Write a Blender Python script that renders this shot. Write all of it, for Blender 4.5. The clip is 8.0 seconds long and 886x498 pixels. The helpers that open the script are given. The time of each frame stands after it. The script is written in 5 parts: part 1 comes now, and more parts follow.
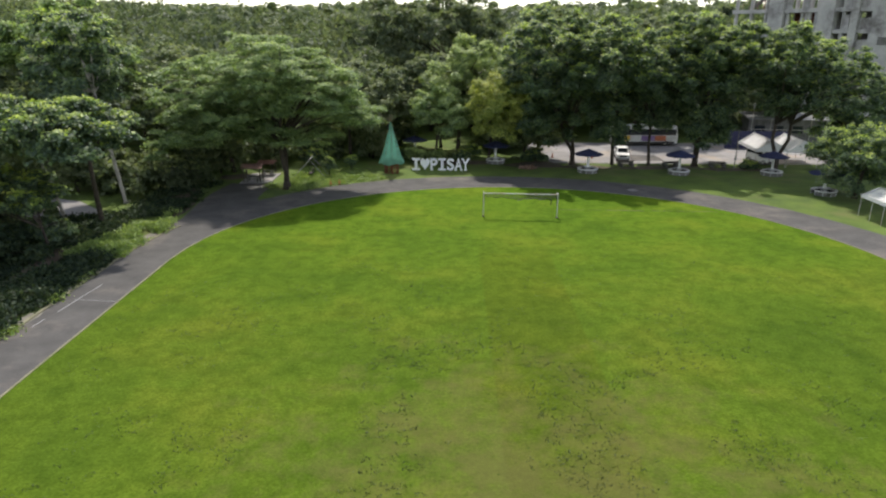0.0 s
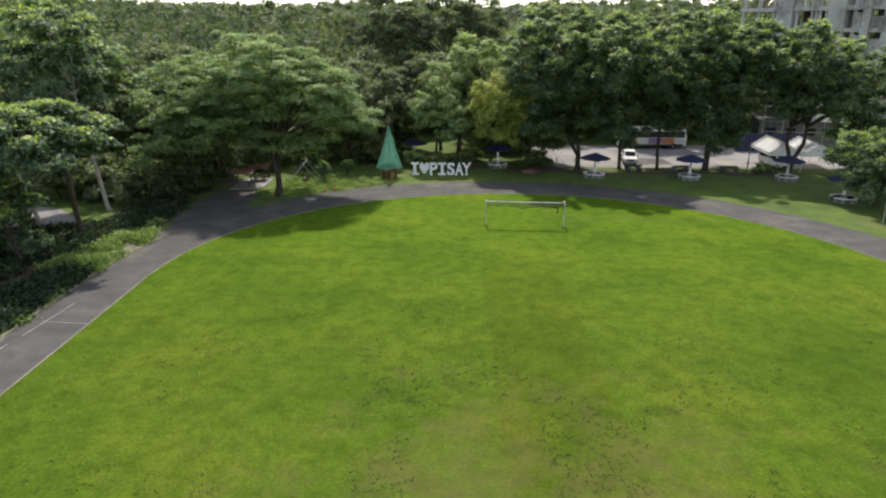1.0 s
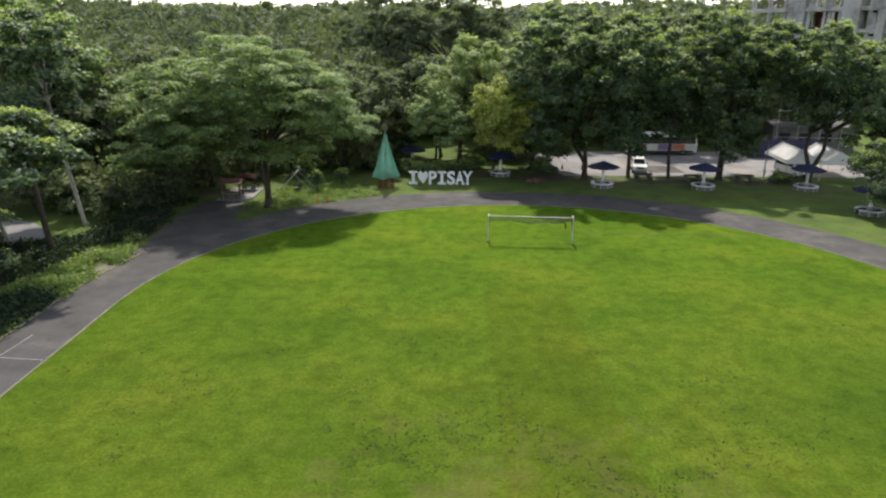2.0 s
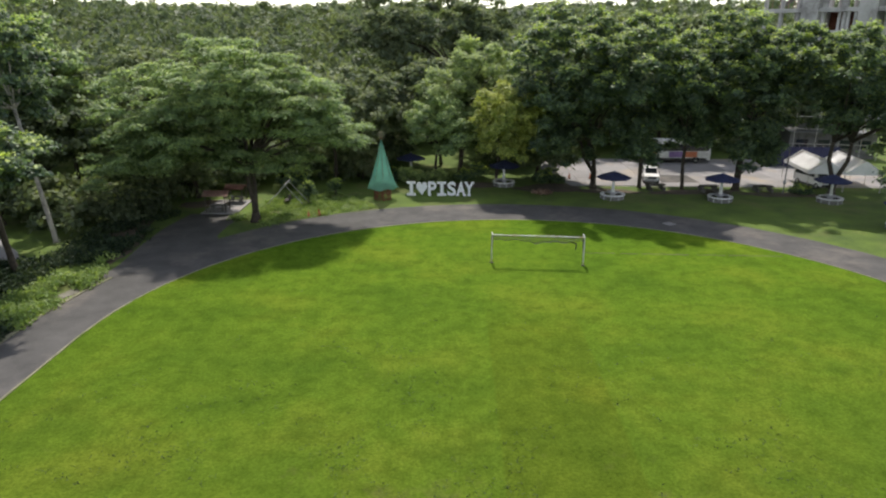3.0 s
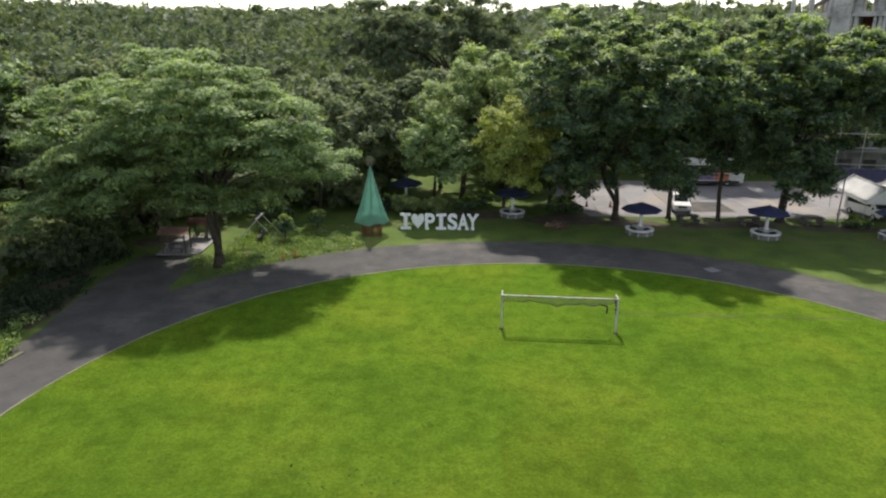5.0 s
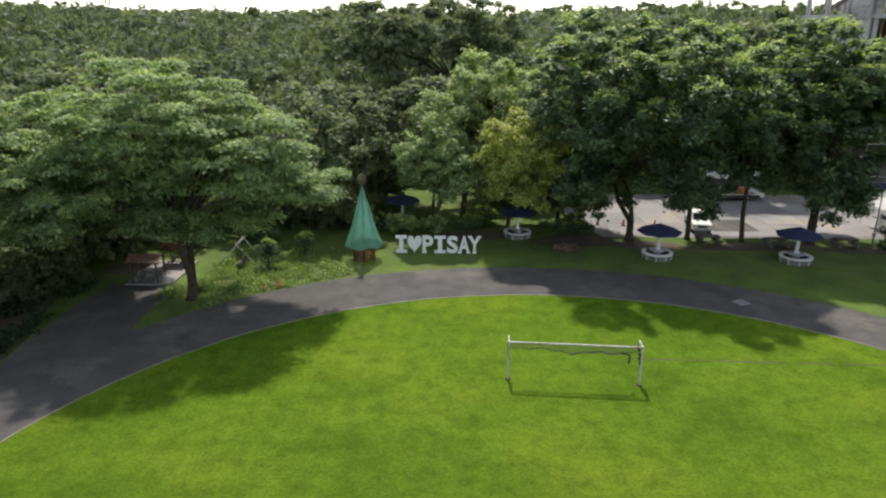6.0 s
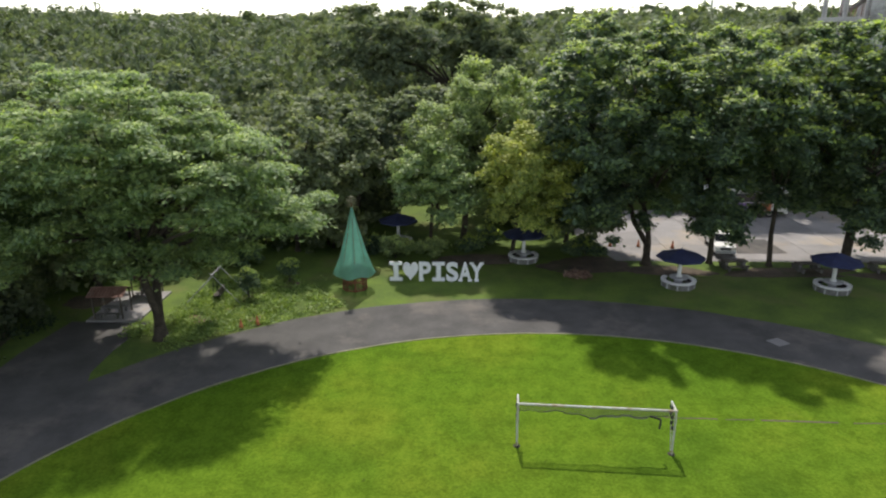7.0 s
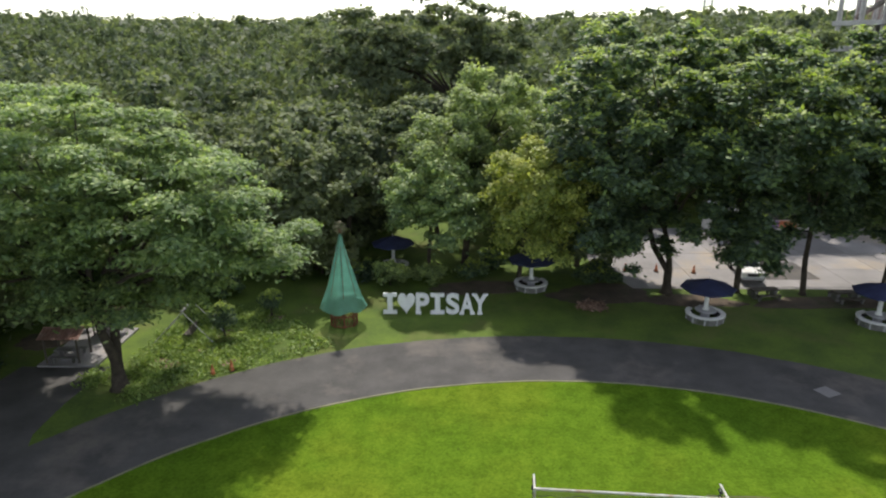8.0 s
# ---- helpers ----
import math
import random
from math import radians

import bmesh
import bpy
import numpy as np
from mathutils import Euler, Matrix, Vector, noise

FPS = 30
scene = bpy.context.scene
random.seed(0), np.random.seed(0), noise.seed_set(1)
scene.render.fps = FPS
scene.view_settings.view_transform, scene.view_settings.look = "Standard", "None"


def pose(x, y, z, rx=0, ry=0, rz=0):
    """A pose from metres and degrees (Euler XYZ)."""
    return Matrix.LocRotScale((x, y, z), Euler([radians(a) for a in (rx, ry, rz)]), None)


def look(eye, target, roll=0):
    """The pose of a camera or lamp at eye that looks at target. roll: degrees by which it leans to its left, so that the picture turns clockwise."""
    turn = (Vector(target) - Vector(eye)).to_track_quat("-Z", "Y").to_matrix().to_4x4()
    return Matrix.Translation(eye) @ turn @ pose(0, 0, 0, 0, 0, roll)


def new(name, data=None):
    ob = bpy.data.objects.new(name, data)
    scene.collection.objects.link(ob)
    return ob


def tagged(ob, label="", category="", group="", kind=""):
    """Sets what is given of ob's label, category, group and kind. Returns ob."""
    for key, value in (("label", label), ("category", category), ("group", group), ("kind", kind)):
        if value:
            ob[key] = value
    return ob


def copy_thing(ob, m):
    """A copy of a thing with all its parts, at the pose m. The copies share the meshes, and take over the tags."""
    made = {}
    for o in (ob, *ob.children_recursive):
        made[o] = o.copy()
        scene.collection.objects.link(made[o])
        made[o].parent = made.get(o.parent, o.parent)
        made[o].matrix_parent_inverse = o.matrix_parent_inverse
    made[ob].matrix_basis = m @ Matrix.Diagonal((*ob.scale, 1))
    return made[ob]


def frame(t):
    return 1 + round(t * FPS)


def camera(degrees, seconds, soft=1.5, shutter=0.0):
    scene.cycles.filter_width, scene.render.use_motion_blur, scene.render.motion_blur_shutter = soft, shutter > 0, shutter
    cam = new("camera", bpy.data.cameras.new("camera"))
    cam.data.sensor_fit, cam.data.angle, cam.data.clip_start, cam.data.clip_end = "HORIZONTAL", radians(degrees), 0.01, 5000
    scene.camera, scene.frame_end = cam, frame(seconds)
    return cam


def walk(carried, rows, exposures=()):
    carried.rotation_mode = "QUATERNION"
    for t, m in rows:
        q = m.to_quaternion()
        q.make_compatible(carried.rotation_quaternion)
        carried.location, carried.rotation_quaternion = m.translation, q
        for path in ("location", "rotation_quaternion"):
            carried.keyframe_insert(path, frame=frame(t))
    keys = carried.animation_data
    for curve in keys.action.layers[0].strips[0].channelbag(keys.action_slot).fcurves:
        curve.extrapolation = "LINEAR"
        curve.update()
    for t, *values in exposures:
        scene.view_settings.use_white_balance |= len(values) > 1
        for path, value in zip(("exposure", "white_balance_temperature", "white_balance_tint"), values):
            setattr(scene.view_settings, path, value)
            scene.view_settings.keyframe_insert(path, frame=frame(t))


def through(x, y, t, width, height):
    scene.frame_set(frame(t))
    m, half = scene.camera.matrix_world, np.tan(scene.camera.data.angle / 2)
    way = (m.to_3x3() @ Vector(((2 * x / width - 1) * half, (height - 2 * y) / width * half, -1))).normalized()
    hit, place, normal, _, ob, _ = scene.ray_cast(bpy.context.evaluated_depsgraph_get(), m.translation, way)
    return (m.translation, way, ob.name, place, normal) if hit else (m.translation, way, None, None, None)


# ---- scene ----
cam = camera(67.8, 8.0, 2.2)
PATH = [
    (0, (0.496, -4.602, 17.639), (0.476, -2.703, 17.013), 0.1),
    (0.5, (0.483, -2.768, 17.622), (0.462, -0.869, 16.994), 0.2),
    (1, (0.488, -0.745, 17.601), (0.467, 1.154, 16.972), 0.1),
    (1.5, (0.521, 1.521, 17.613), (0.499, 3.42, 16.986), 0.1),
    (3, (0.676, 8.923, 17.836), (0.648, 10.822, 17.21), 0.1),
    (3.5, (0.659, 11.59, 17.919), (0.632, 13.49, 17.294), 0.2),
    (4, (0.643, 14.337, 18.01), (0.615, 16.237, 17.387), 0.2),
    (4.5, (0.659, 17.137, 18.121), (0.629, 19.038, 17.501), 0.2),
    (6, (0.851, 25.903, 18.623), (0.813, 27.807, 18.01), 0.0),
    (6.5, (0.856, 28.776, 18.772), (0.817, 30.681, 18.162), -0.0),
    (7, (0.915, 31.745, 18.88), (0.874, 33.651, 18.275), -0.2),
    (7.5, (0.882, 34.665, 18.961), (0.84, 36.572, 18.36), -0.3),
    (8, (0.747, 37.532, 19.028), (0.71, 39.441, 18.434), -0.3),
]
walk(cam, [(t, look(eye, target, roll)) for t, eye, target, roll in PATH], [(0.0, 0.76, 6900, 12), (8.0, 0.76, 6900, 12)])

# ---- world, sun, exposure ----
SUN_UP, SUN_WAY = 55.0, -4.0      # degrees above the horizon; degrees from +y towards +x
world = bpy.data.worlds.new("world")
scene.world = world
world.use_nodes = True
wn = world.node_tree.nodes
sky = wn.new("ShaderNodeTexSky")
sky.sky_type, sky.sun_disc = "NISHITA", False
sky.sun_elevation, sky.sun_rotation = radians(SUN_UP), radians(SUN_WAY)
sky.air_density, sky.dust_density = 1.0, 0.4
thin_cloud = wn.new("ShaderNodeHueSaturation")
thin_cloud.inputs["Saturation"].default_value = 0.52
world.node_tree.links.new(sky.outputs[0], thin_cloud.inputs["Color"])
world.node_tree.links.new(thin_cloud.outputs[0], wn["Background"].inputs[0])
wn["Background"].inputs[1].default_value = 0.15
sun = new("sun", bpy.data.lights.new("sun", "SUN"))
sun.data.energy, sun.data.angle, sun.data.color = 2.75, radians(1.4), (1.0, 0.97, 0.92)
sun_dir = Vector((math.sin(radians(SUN_WAY)) * math.cos(radians(SUN_UP)), math.cos(radians(SUN_WAY)) * math.cos(radians(SUN_UP)), math.sin(radians(SUN_UP))))
sun.matrix_world = look(sun_dir * 200, (0, 0, 0))


# ---- materials ----
def nodes_of(name):
    m = bpy.data.materials.new(name)
    m.use_nodes = True
    nt = m.node_tree
    return m, nt, nt.nodes["Principled BSDF"], nt.nodes["Material Output"]


def noise_node(nt, vec, scale, detail=4, rough=0.6):
    n = nt.nodes.new("ShaderNodeTexNoise")
    n.inputs["Scale"].default_value, n.inputs["Detail"].default_value, n.inputs["Roughness"].default_value = scale, detail, rough
    nt.links.new(vec, n.inputs["Vector"])
    return n.outputs["Fac"]


def ramp(nt, fac, *stops):
    r = nt.nodes.new("ShaderNodeValToRGB")
    e = r.color_ramp.elements
    while len(e) < len(stops):
        e.new(0.5)
    for i, (p, c) in enumerate(stops):
        e[i].position, e[i].color = p, (*c, 1) if len(c) == 3 else c
    nt.links.new(fac, r.inputs[0])
    return r.outputs[0]


def blend(nt, fac, a, b, mode="MIX"):
    n = nt.nodes.new("ShaderNodeMix")
    n.data_type, n.blend_type = "RGBA", mode
    for v, s in ((fac, n.inputs[0]), (a, n.inputs[6]), (b, n.inputs[7])):
        if isinstance(v, (int, float)):
            s.default_value = v
        elif isinstance(v, tuple):
            s.default_value = (*v, 1)
        else:
            nt.links.new(v, s)
    return n.outputs[2]


def sums(nt, op, a, b):
    n = nt.nodes.new("ShaderNodeMath")
    n.operation = op
    for v, s in ((a, n.inputs[0]), (b, n.inputs[1])):
        if isinstance(v, (int, float)):
            s.default_value = v
        else:
            nt.links.new(v, s)
    return n.outputs[0]


def place(nt):
    return nt.nodes.new("ShaderNodeNewGeometry").outputs["Position"]


def bump(nt, bsdf, height, strength, distance):
    b = nt.nodes.new("ShaderNodeBump")
    b.inputs["Strength"].default_value, b.inputs["Distance"].default_value = strength, distance
    nt.links.new(height, b.inputs["Height"])
    nt.links.new(b.outputs[0], bsdf.inputs["Normal"])


def surface(name, dark, light, coarse=1.5, fine=25.0, rough=0.7, metal=0.0, relief=0.3, stain=None, vary=0.0):
    """A worn surface: two tones by coarse and fine grain, stains of a third colour, a tone of its own for each piece."""
    m, nt, b, out = nodes_of(name)
    p = place(nt)
    big, small = noise_node(nt, p, coarse, 5), noise_node(nt, p, fine, 3)
    mixed = sums(nt, "ADD", sums(nt, "MULTIPLY", big, 0.65), sums(nt, "MULTIPLY", small, 0.35))
    c = ramp(nt, mixed, (0.36, dark), (0.64, light))
    if stain:
        s = ramp(nt, noise_node(nt, p, coarse * 0.45, 6, 0.7), (0.52, (0, 0, 0)), (0.68, (1, 1, 1)))
        c = blend(nt, s, c, stain)
    if vary:
        info = nt.nodes.new("ShaderNodeObjectInfo")
        v = nt.nodes.new("ShaderNodeMapRange")
        v.inputs[3].default_value, v.inputs[4].default_value = 1 - vary, 1 + vary
        nt.links.new(info.outputs["Random"], v.inputs[0])
        h = nt.nodes.new("ShaderNodeHueSaturation")
        nt.links.new(c, h.inputs["Color"])
        nt.links.new(v.outputs[0], h.inputs["Value"])
        c = h.outputs[0]
    nt.links.new(c, b.inputs["Base Color"])
    b.inputs["Roughness"].default_value, b.inputs["Metallic"].default_value = rough, metal
    bump(nt, b, small, relief, 0.02)
    return m


def leaves(name, dark, light, tip, through=0.8, patch=0.5, single=0.40, gloss=0.22):
    """Foliage: a tone for each leaf and each patch of the crown, light coming through the blades."""
    m, nt, b, out = nodes_of(name)
    g = nt.nodes.new("ShaderNodeNewGeometry")
    f = sums(nt, "ADD", sums(nt, "MULTIPLY", sums(nt, "SUBTRACT", g.outputs["Random Per Island"], 0.5), single), sums(nt, "MULTIPLY", noise_node(nt, g.outputs["Position"], patch, 3, 0.7), 0.72))
    c = ramp(nt, f, (0.16, dark), (0.38, light), (0.62, tip))
    nt.links.new(c, b.inputs["Base Color"])
    b.inputs["Roughness"].default_value = 0.56
    b.inputs["Specular IOR Level"].default_value = gloss
    t = nt.nodes.new("ShaderNodeBsdfTranslucent")
    nt.links.new(blend(nt, 1.0, c, (1.15 * through, 1.2 * through, 0.6 * through), "MULTIPLY"), t.inputs[0])
    mix = nt.nodes.new("ShaderNodeAddShader")
    nt.links.new(b.outputs[0], mix.inputs[0])
    nt.links.new(t.outputs[0], mix.inputs[1])
    nt.links.new(mix.outputs[0], out.inputs[0])
    return m


def lawn_material():
    m, nt, b, out = nodes_of("mown_lawn")
    p = place(nt)
    patch, mid, blades, fleck = noise_node(nt, p, 0.11, 5, 0.6), noise_node(nt, p, 0.9, 5, 0.65), noise_node(nt, p, 7.0, 4, 0.7), noise_node(nt, p, 2.6, 2, 0.5)
    c = ramp(nt, patch, (0.34, (0.066, 0.116, 0.012)), (0.5, (0.087, 0.140, 0.014)), (0.66, (0.116, 0.155, 0.017)))
    # darker, lusher drifts with ragged edges
    drift = ramp(nt, noise_node(nt, p, 0.23, 7, 0.68), (0.50, (1.0, 1.0, 1.0)), (0.60, (0.70, 0.74, 0.78)), (0.72, (0.56, 0.62, 0.74)))
    c = blend(nt, 0.44, c, drift, "MULTIPLY")
    # fresher turf towards the far goal
    xyz = nt.nodes.new("ShaderNodeSeparateXYZ")
    nt.links.new(p, xyz.inputs[0])
    fresh = nt.nodes.new("ShaderNodeMapRange")
    fresh.inputs[1].default_value, fresh.inputs[2].default_value, fresh.inputs[3].default_value, fresh.inputs[4].default_value = 32.0, 66.0, 0.0, 1.0
    nt.links.new(xyz.outputs["Y"], fresh.inputs[0])
    c = blend(nt, fresh.outputs[0], c, blend(nt, 1.0, c, (1.17, 1.28, 1.05), "MULTIPLY"))
    c = blend(nt, 0.58, c, ramp(nt, mid, (0.33, (0.52, 0.58, 0.50)), (0.58, (1.05, 1.05, 1.05))), "MULTIPLY")
    c = blend(nt, 0.7, c, ramp(nt, blades, (0.3, (0.45, 0.5, 0.4)), (0.65, (1.15, 1.1, 1.1))), "MULTIPLY")
    # a strip mown another way, with straight sides
    strip_x, strip_y = nt.nodes.new("ShaderNodeMapRange"), nt.nodes.new("ShaderNodeMapRange")
    off_x = sums(nt, "ABSOLUTE", sums(nt, "SUBTRACT", xyz.outputs["X"], 5.9), 0.0)
    off_y = sums(nt, "ABSOLUTE", sums(nt, "SUBTRACT", xyz.outputs["Y"], 32.0), 0.0)
    for node, src, lo, hi in ((strip_x, off_x, 2.85, 3.05), (strip_y, off_y, 14.0, 19.0)):
        node.inputs[1].default_value, node.inputs[2].default_value, node.inputs[3].default_value, node.inputs[4].default_value = lo, hi, 1.0, 0.0
        nt.links.new(src, node.inputs[0])
    c = blend(nt, sums(nt, "MULTIPLY", sums(nt, "MULTIPLY", strip_x.outputs[0], strip_y.outputs[0]), 0.8), c, blend(nt, 1.0, c, (0.97, 0.87, 0.85), "MULTIPLY"))
    # worn, dry turf in the middle of the pitch
    d = nt.nodes.new("ShaderNodeVectorMath")
    d.operation = "DISTANCE"
    d.inputs[1].default_value = (4.0, 17.0, 0.0)
    nt.links.new(p, d.inputs[0])
    near = nt.nodes.new("ShaderNodeMapRange")
    near.inputs[1].default_value, near.inputs[2].default_value, near.inputs[3].default_value, near.inputs[4].default_value = 3.0, 21.0, 0.26, -0.05
    nt.links.new(d.outputs["Value"], near.inputs[0])
    dry = ramp(nt, sums(nt, "ADD", noise_node(nt, p, 0.30, 7, 0.75), near.outputs[0]), (0.58, (0, 0, 0)), (0.8, (1, 1, 1)))
    c = blend(nt, sums(nt, "MULTIPLY", dry, 0.52), c, (0.124, 0.108, 0.040))
    weeds = ramp(nt, fleck, (0.70, (0, 0, 0)), (0.76, (1, 1, 1)))
    c = blend(nt, sums(nt, "MULTIPLY", weeds, 0.6), c, (0.035, 0.06, 0.01))
    nt.links.new(c, b.inputs["Base Color"])
    b.inputs["Roughness"].default_value = 0.95
    b.inputs["Specular IOR Level"].default_value = 0.03
    bump(nt, b, sums(nt, "ADD", blades, mid), 0.5, 0.06)
    return m


def net_material(name, colour, open_share):
    m, nt, b, out = nodes_of(name)
    p = place(nt)
    nt.links.new(ramp(nt, noise_node(nt, p, 1.2, 4), (0.35, tuple(0.6 * v for v in colour)), (0.65, colour)), b.inputs["Base Color"])
    b.inputs["Roughness"].default_value = 0.75
    t, clear = nt.nodes.new("ShaderNodeBsdfTranslucent"), nt.nodes.new("ShaderNodeBsdfTransparent")
    t.inputs[0].default_value = (*colour, 1)
    a, c = nt.nodes.new("ShaderNodeMixShader"), nt.nodes.new("ShaderNodeMixShader")
    a.inputs[0].default_value, c.inputs[0].default_value = 0.5, open_share
    for s, d in ((b.outputs[0], a.inputs[1]), (t.outputs[0], a.inputs[2]), (a.outputs[0], c.inputs[1]), (clear.outputs[0], c.inputs[2]), (c.outputs[0], out.inputs[0])):
        nt.links.new(s, d)
    return m


def cloth_material(name, colour):
    """Thin sheeting that lets daylight through."""
    m, nt, b, out = nodes_of(name)
    p = place(nt)
    c = ramp(nt, noise_node(nt, p, 0.9, 5), (0.35, tuple(0.86 * v for v in colour)), (0.65, colour))
    nt.links.new(c, b.inputs["Base Color"])
    b.inputs["Roughness"].default_value = 0.6
    t, mix = nt.nodes.new("ShaderNodeBsdfTranslucent"), nt.nodes.new("ShaderNodeMixShader")
    nt.links.new(c, t.inputs[0])
    mix.inputs[0].default_value = 0.10
    nt.links.new(b.outputs[0], mix.inputs[1])
    nt.links.new(t.outputs[0], mix.inputs[2])
    nt.links.new(mix.outputs[0], out.inputs[0])
    return m


def glass_material():
    m, nt, b, out = nodes_of("dark_glass")
    b.inputs["Base Color"].default_value = (0.02, 0.025, 0.03, 1)
    b.inputs["Roughness"].default_value = 0.08
    return m


LAWN = lawn_material()
ROUGH_GRASS = surface("rough_grass", (0.046, 0.084, 0.009), (0.104, 0.164, 0.015), 0.35, 5.0, 0.95, 0, 0.8, (0.11, 0.125, 0.03))
ASPHALT = surface("old_asphalt", (0.046, 0.0445, 0.042), (0.090, 0.086, 0.081), 0.45, 30.0, 0.9, 0, 0.3, (0.128, 0.113, 0.099))
EDGING = surface("worn_concrete_edging", (0.13, 0.13, 0.075), (0.25, 0.235, 0.15), 0.8, 9.0, 0.9, 0, 0.5, (0.09, 0.12, 0.025))
CONCRETE = surface("pale_concrete", (0.185, 0.178, 0.175), (0.275, 0.262, 0.255), 0.3, 14.0, 0.85, 0, 0.25, (0.30, 0.25, 0.19), 0.16)
RAW_CONCRETE = surface("raw_concrete", (0.30, 0.295, 0.29), (0.50, 0.49, 0.48), 0.35, 6.0, 0.9, 0, 0.3, (0.14, 0.13, 0.125), 0.06)
WHITE = surface("white_paint", (0.66, 0.66, 0.64), (0.82, 0.82, 0.80), 1.5, 18.0, 0.55, 0, 0.1, (0.55, 0.54, 0.50))
LETTER = surface("white_letter_face", (0.74, 0.75, 0.76), (0.86, 0.87, 0.88), 2.5, 22.0, 0.5, 0, 0.08)
STEEL = surface("weathered_white_steel", (0.36, 0.355, 0.32), (0.58, 0.57, 0.53), 4.0, 30.0, 0.5, 0, 0.2, (0.30, 0.17, 0.09))
CLAY = surface("grey_cement", (0.30, 0.30, 0.31), (0.44, 0.44, 0.44), 2.0, 22.0, 0.9, 0, 0.3)
DIM_CEMENT = surface("stained_grey_cement", (0.10, 0.098, 0.095), (0.20, 0.195, 0.185), 2.0, 22.0, 0.9, 0, 0.4, (0.07, 0.08, 0.045))
GALVANISED = surface("dull_galvanised_steel", (0.12, 0.12, 0.12), (0.22, 0.22, 0.215), 3.0, 30.0, 0.5, 0.4, 0.2)
NAVY = surface("navy_canvas", (0.014, 0.018, 0.055), (0.028, 0.038, 0.105), 1.5, 30.0, 0.85, 0, 0.2)
RUST = surface("faded_red_roofing", (0.17, 0.085, 0.066), (0.32, 0.185, 0.150), 1.5, 14.0, 0.75, 0, 0.3, (0.42, 0.33, 0.29))
TIMBER = surface("red_brown_timber", (0.10, 0.030, 0.016), (0.22, 0.075, 0.040), 3.0, 30.0, 0.8, 0, 0.3)
DARK_WOOD = surface("dark_weathered_wood", (0.045, 0.038, 0.030), (0.11, 0.095, 0.075), 3.0, 30.0, 0.85, 0, 0.4)
BARK = surface("grey_brown_bark", (0.028, 0.022, 0.016), (0.075, 0.060, 0.044), 2.5, 14.0, 0.95, 0, 0.9)
PALE_BARK = surface("pale_bark", (0.22, 0.20, 0.17), (0.46, 0.43, 0.37), 2.0, 12.0, 0.9, 0, 0.6, (0.12, 0.10, 0.08))
DARK = surface("dark_rubber", (0.012, 0.012, 0.013), (0.035, 0.035, 0.036), 4.0, 30.0, 0.8)
ORANGE = surface("faded_orange_plastic", (0.34, 0.085, 0.03), (0.46, 0.14, 0.05), 4.0, 30.0, 0.5)
SOIL = surface("bare_soil", (0.16, 0.105, 0.07), (0.30, 0.21, 0.15), 1.0, 12.0, 0.95, 0, 0.6)
BLUE = surface("dull_blue_paint", (0.016, 0.02, 0.075), (0.03, 0.036, 0.125), 2.0, 20.0, 0.5)
VIOLET = surface("violet_paint", (0.22, 0.14, 0.34), (0.34, 0.22, 0.46), 2.0, 20.0, 0.4)
YELLOW = surface("yellow_paint", (0.60, 0.38, 0.03), (0.75, 0.50, 0.06), 2.0, 20.0, 0.4)
CORAL = surface("coral_paint", (0.55, 0.16, 0.08), (0.68, 0.24, 0.12), 2.0, 20.0, 0.4)
GREEN_NET = net_material("green_garden_net", (0.24, 0.62, 0.49), 0.34)
GOAL_NET = net_material("torn_grey_net", (0.07, 0.07, 0.065), 0.60)
GLASS = glass_material()
CANVAS = cloth_material("white_tarpaulin", (0.93, 0.93, 0.92))
LEAF_FINE = leaves("feathery_leaves", (0.056, 0.090, 0.044), (0.112, 0.160, 0.070), (0.196, 0.245, 0.100), 1.0)
LEAF_PALE = leaves("pale_feathery_leaves", (0.072, 0.105, 0.050), (0.135, 0.178, 0.075), (0.215, 0.255, 0.105), 0.9)
LEAF_BROAD = leaves("broad_leaves", (0.028, 0.048, 0.032), (0.056, 0.088, 0.052), (0.118, 0.165, 0.066), 0.85)
LEAF_YELLOW = leaves("yellow_green_leaves", (0.100, 0.130, 0.036), (0.175, 0.205, 0.056), (0.28, 0.29, 0.08), 0.9)
LEAF_WOODS = leaves("woodland_leaves", (0.030, 0.044, 0.032), (0.078, 0.100, 0.058), (0.165, 0.185, 0.092), 0.8, 0.075, 0.16, 0.08)
# brighter copies of the leaf colours, sunlight on crown tops painted in
LIT_FINE = leaves("sunlit_feathery_leaves", (0.108, 0.156, 0.060), (0.178, 0.234, 0.084), (0.262, 0.305, 0.115), 0.9)
LIT_BROAD = leaves("sunlit_broad_leaves", (0.088, 0.132, 0.038), (0.170, 0.228, 0.052), (0.275, 0.315, 0.075), 0.9)
LIT_WOODS = leaves("sunlit_woodland_leaves", (0.075, 0.098, 0.050), (0.12, 0.145, 0.07), (0.17, 0.19, 0.09), 0.8, 0.09, 0.22, 0.08)
LIT_YELLOW = leaves("sunlit_yellow_leaves", (0.14, 0.165, 0.045), (0.22, 0.24, 0.06), (0.30, 0.30, 0.08), 0.9)
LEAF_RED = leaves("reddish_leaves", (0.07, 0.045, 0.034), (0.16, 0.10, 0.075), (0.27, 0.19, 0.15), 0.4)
# dark leaf tone that carries the verge's deep shade in its colour
LEAF_SHADED = leaves("shaded_leaves", (0.012, 0.022, 0.014), (0.026, 0.042, 0.024), (0.055, 0.075, 0.034), 0.5, gloss=0.08)
LIT_PALE = leaves("sunlit_pale_leaves", (0.13, 0.175, 0.07), (0.21, 0.26, 0.095), (0.30, 0.34, 0.13), 0.9)
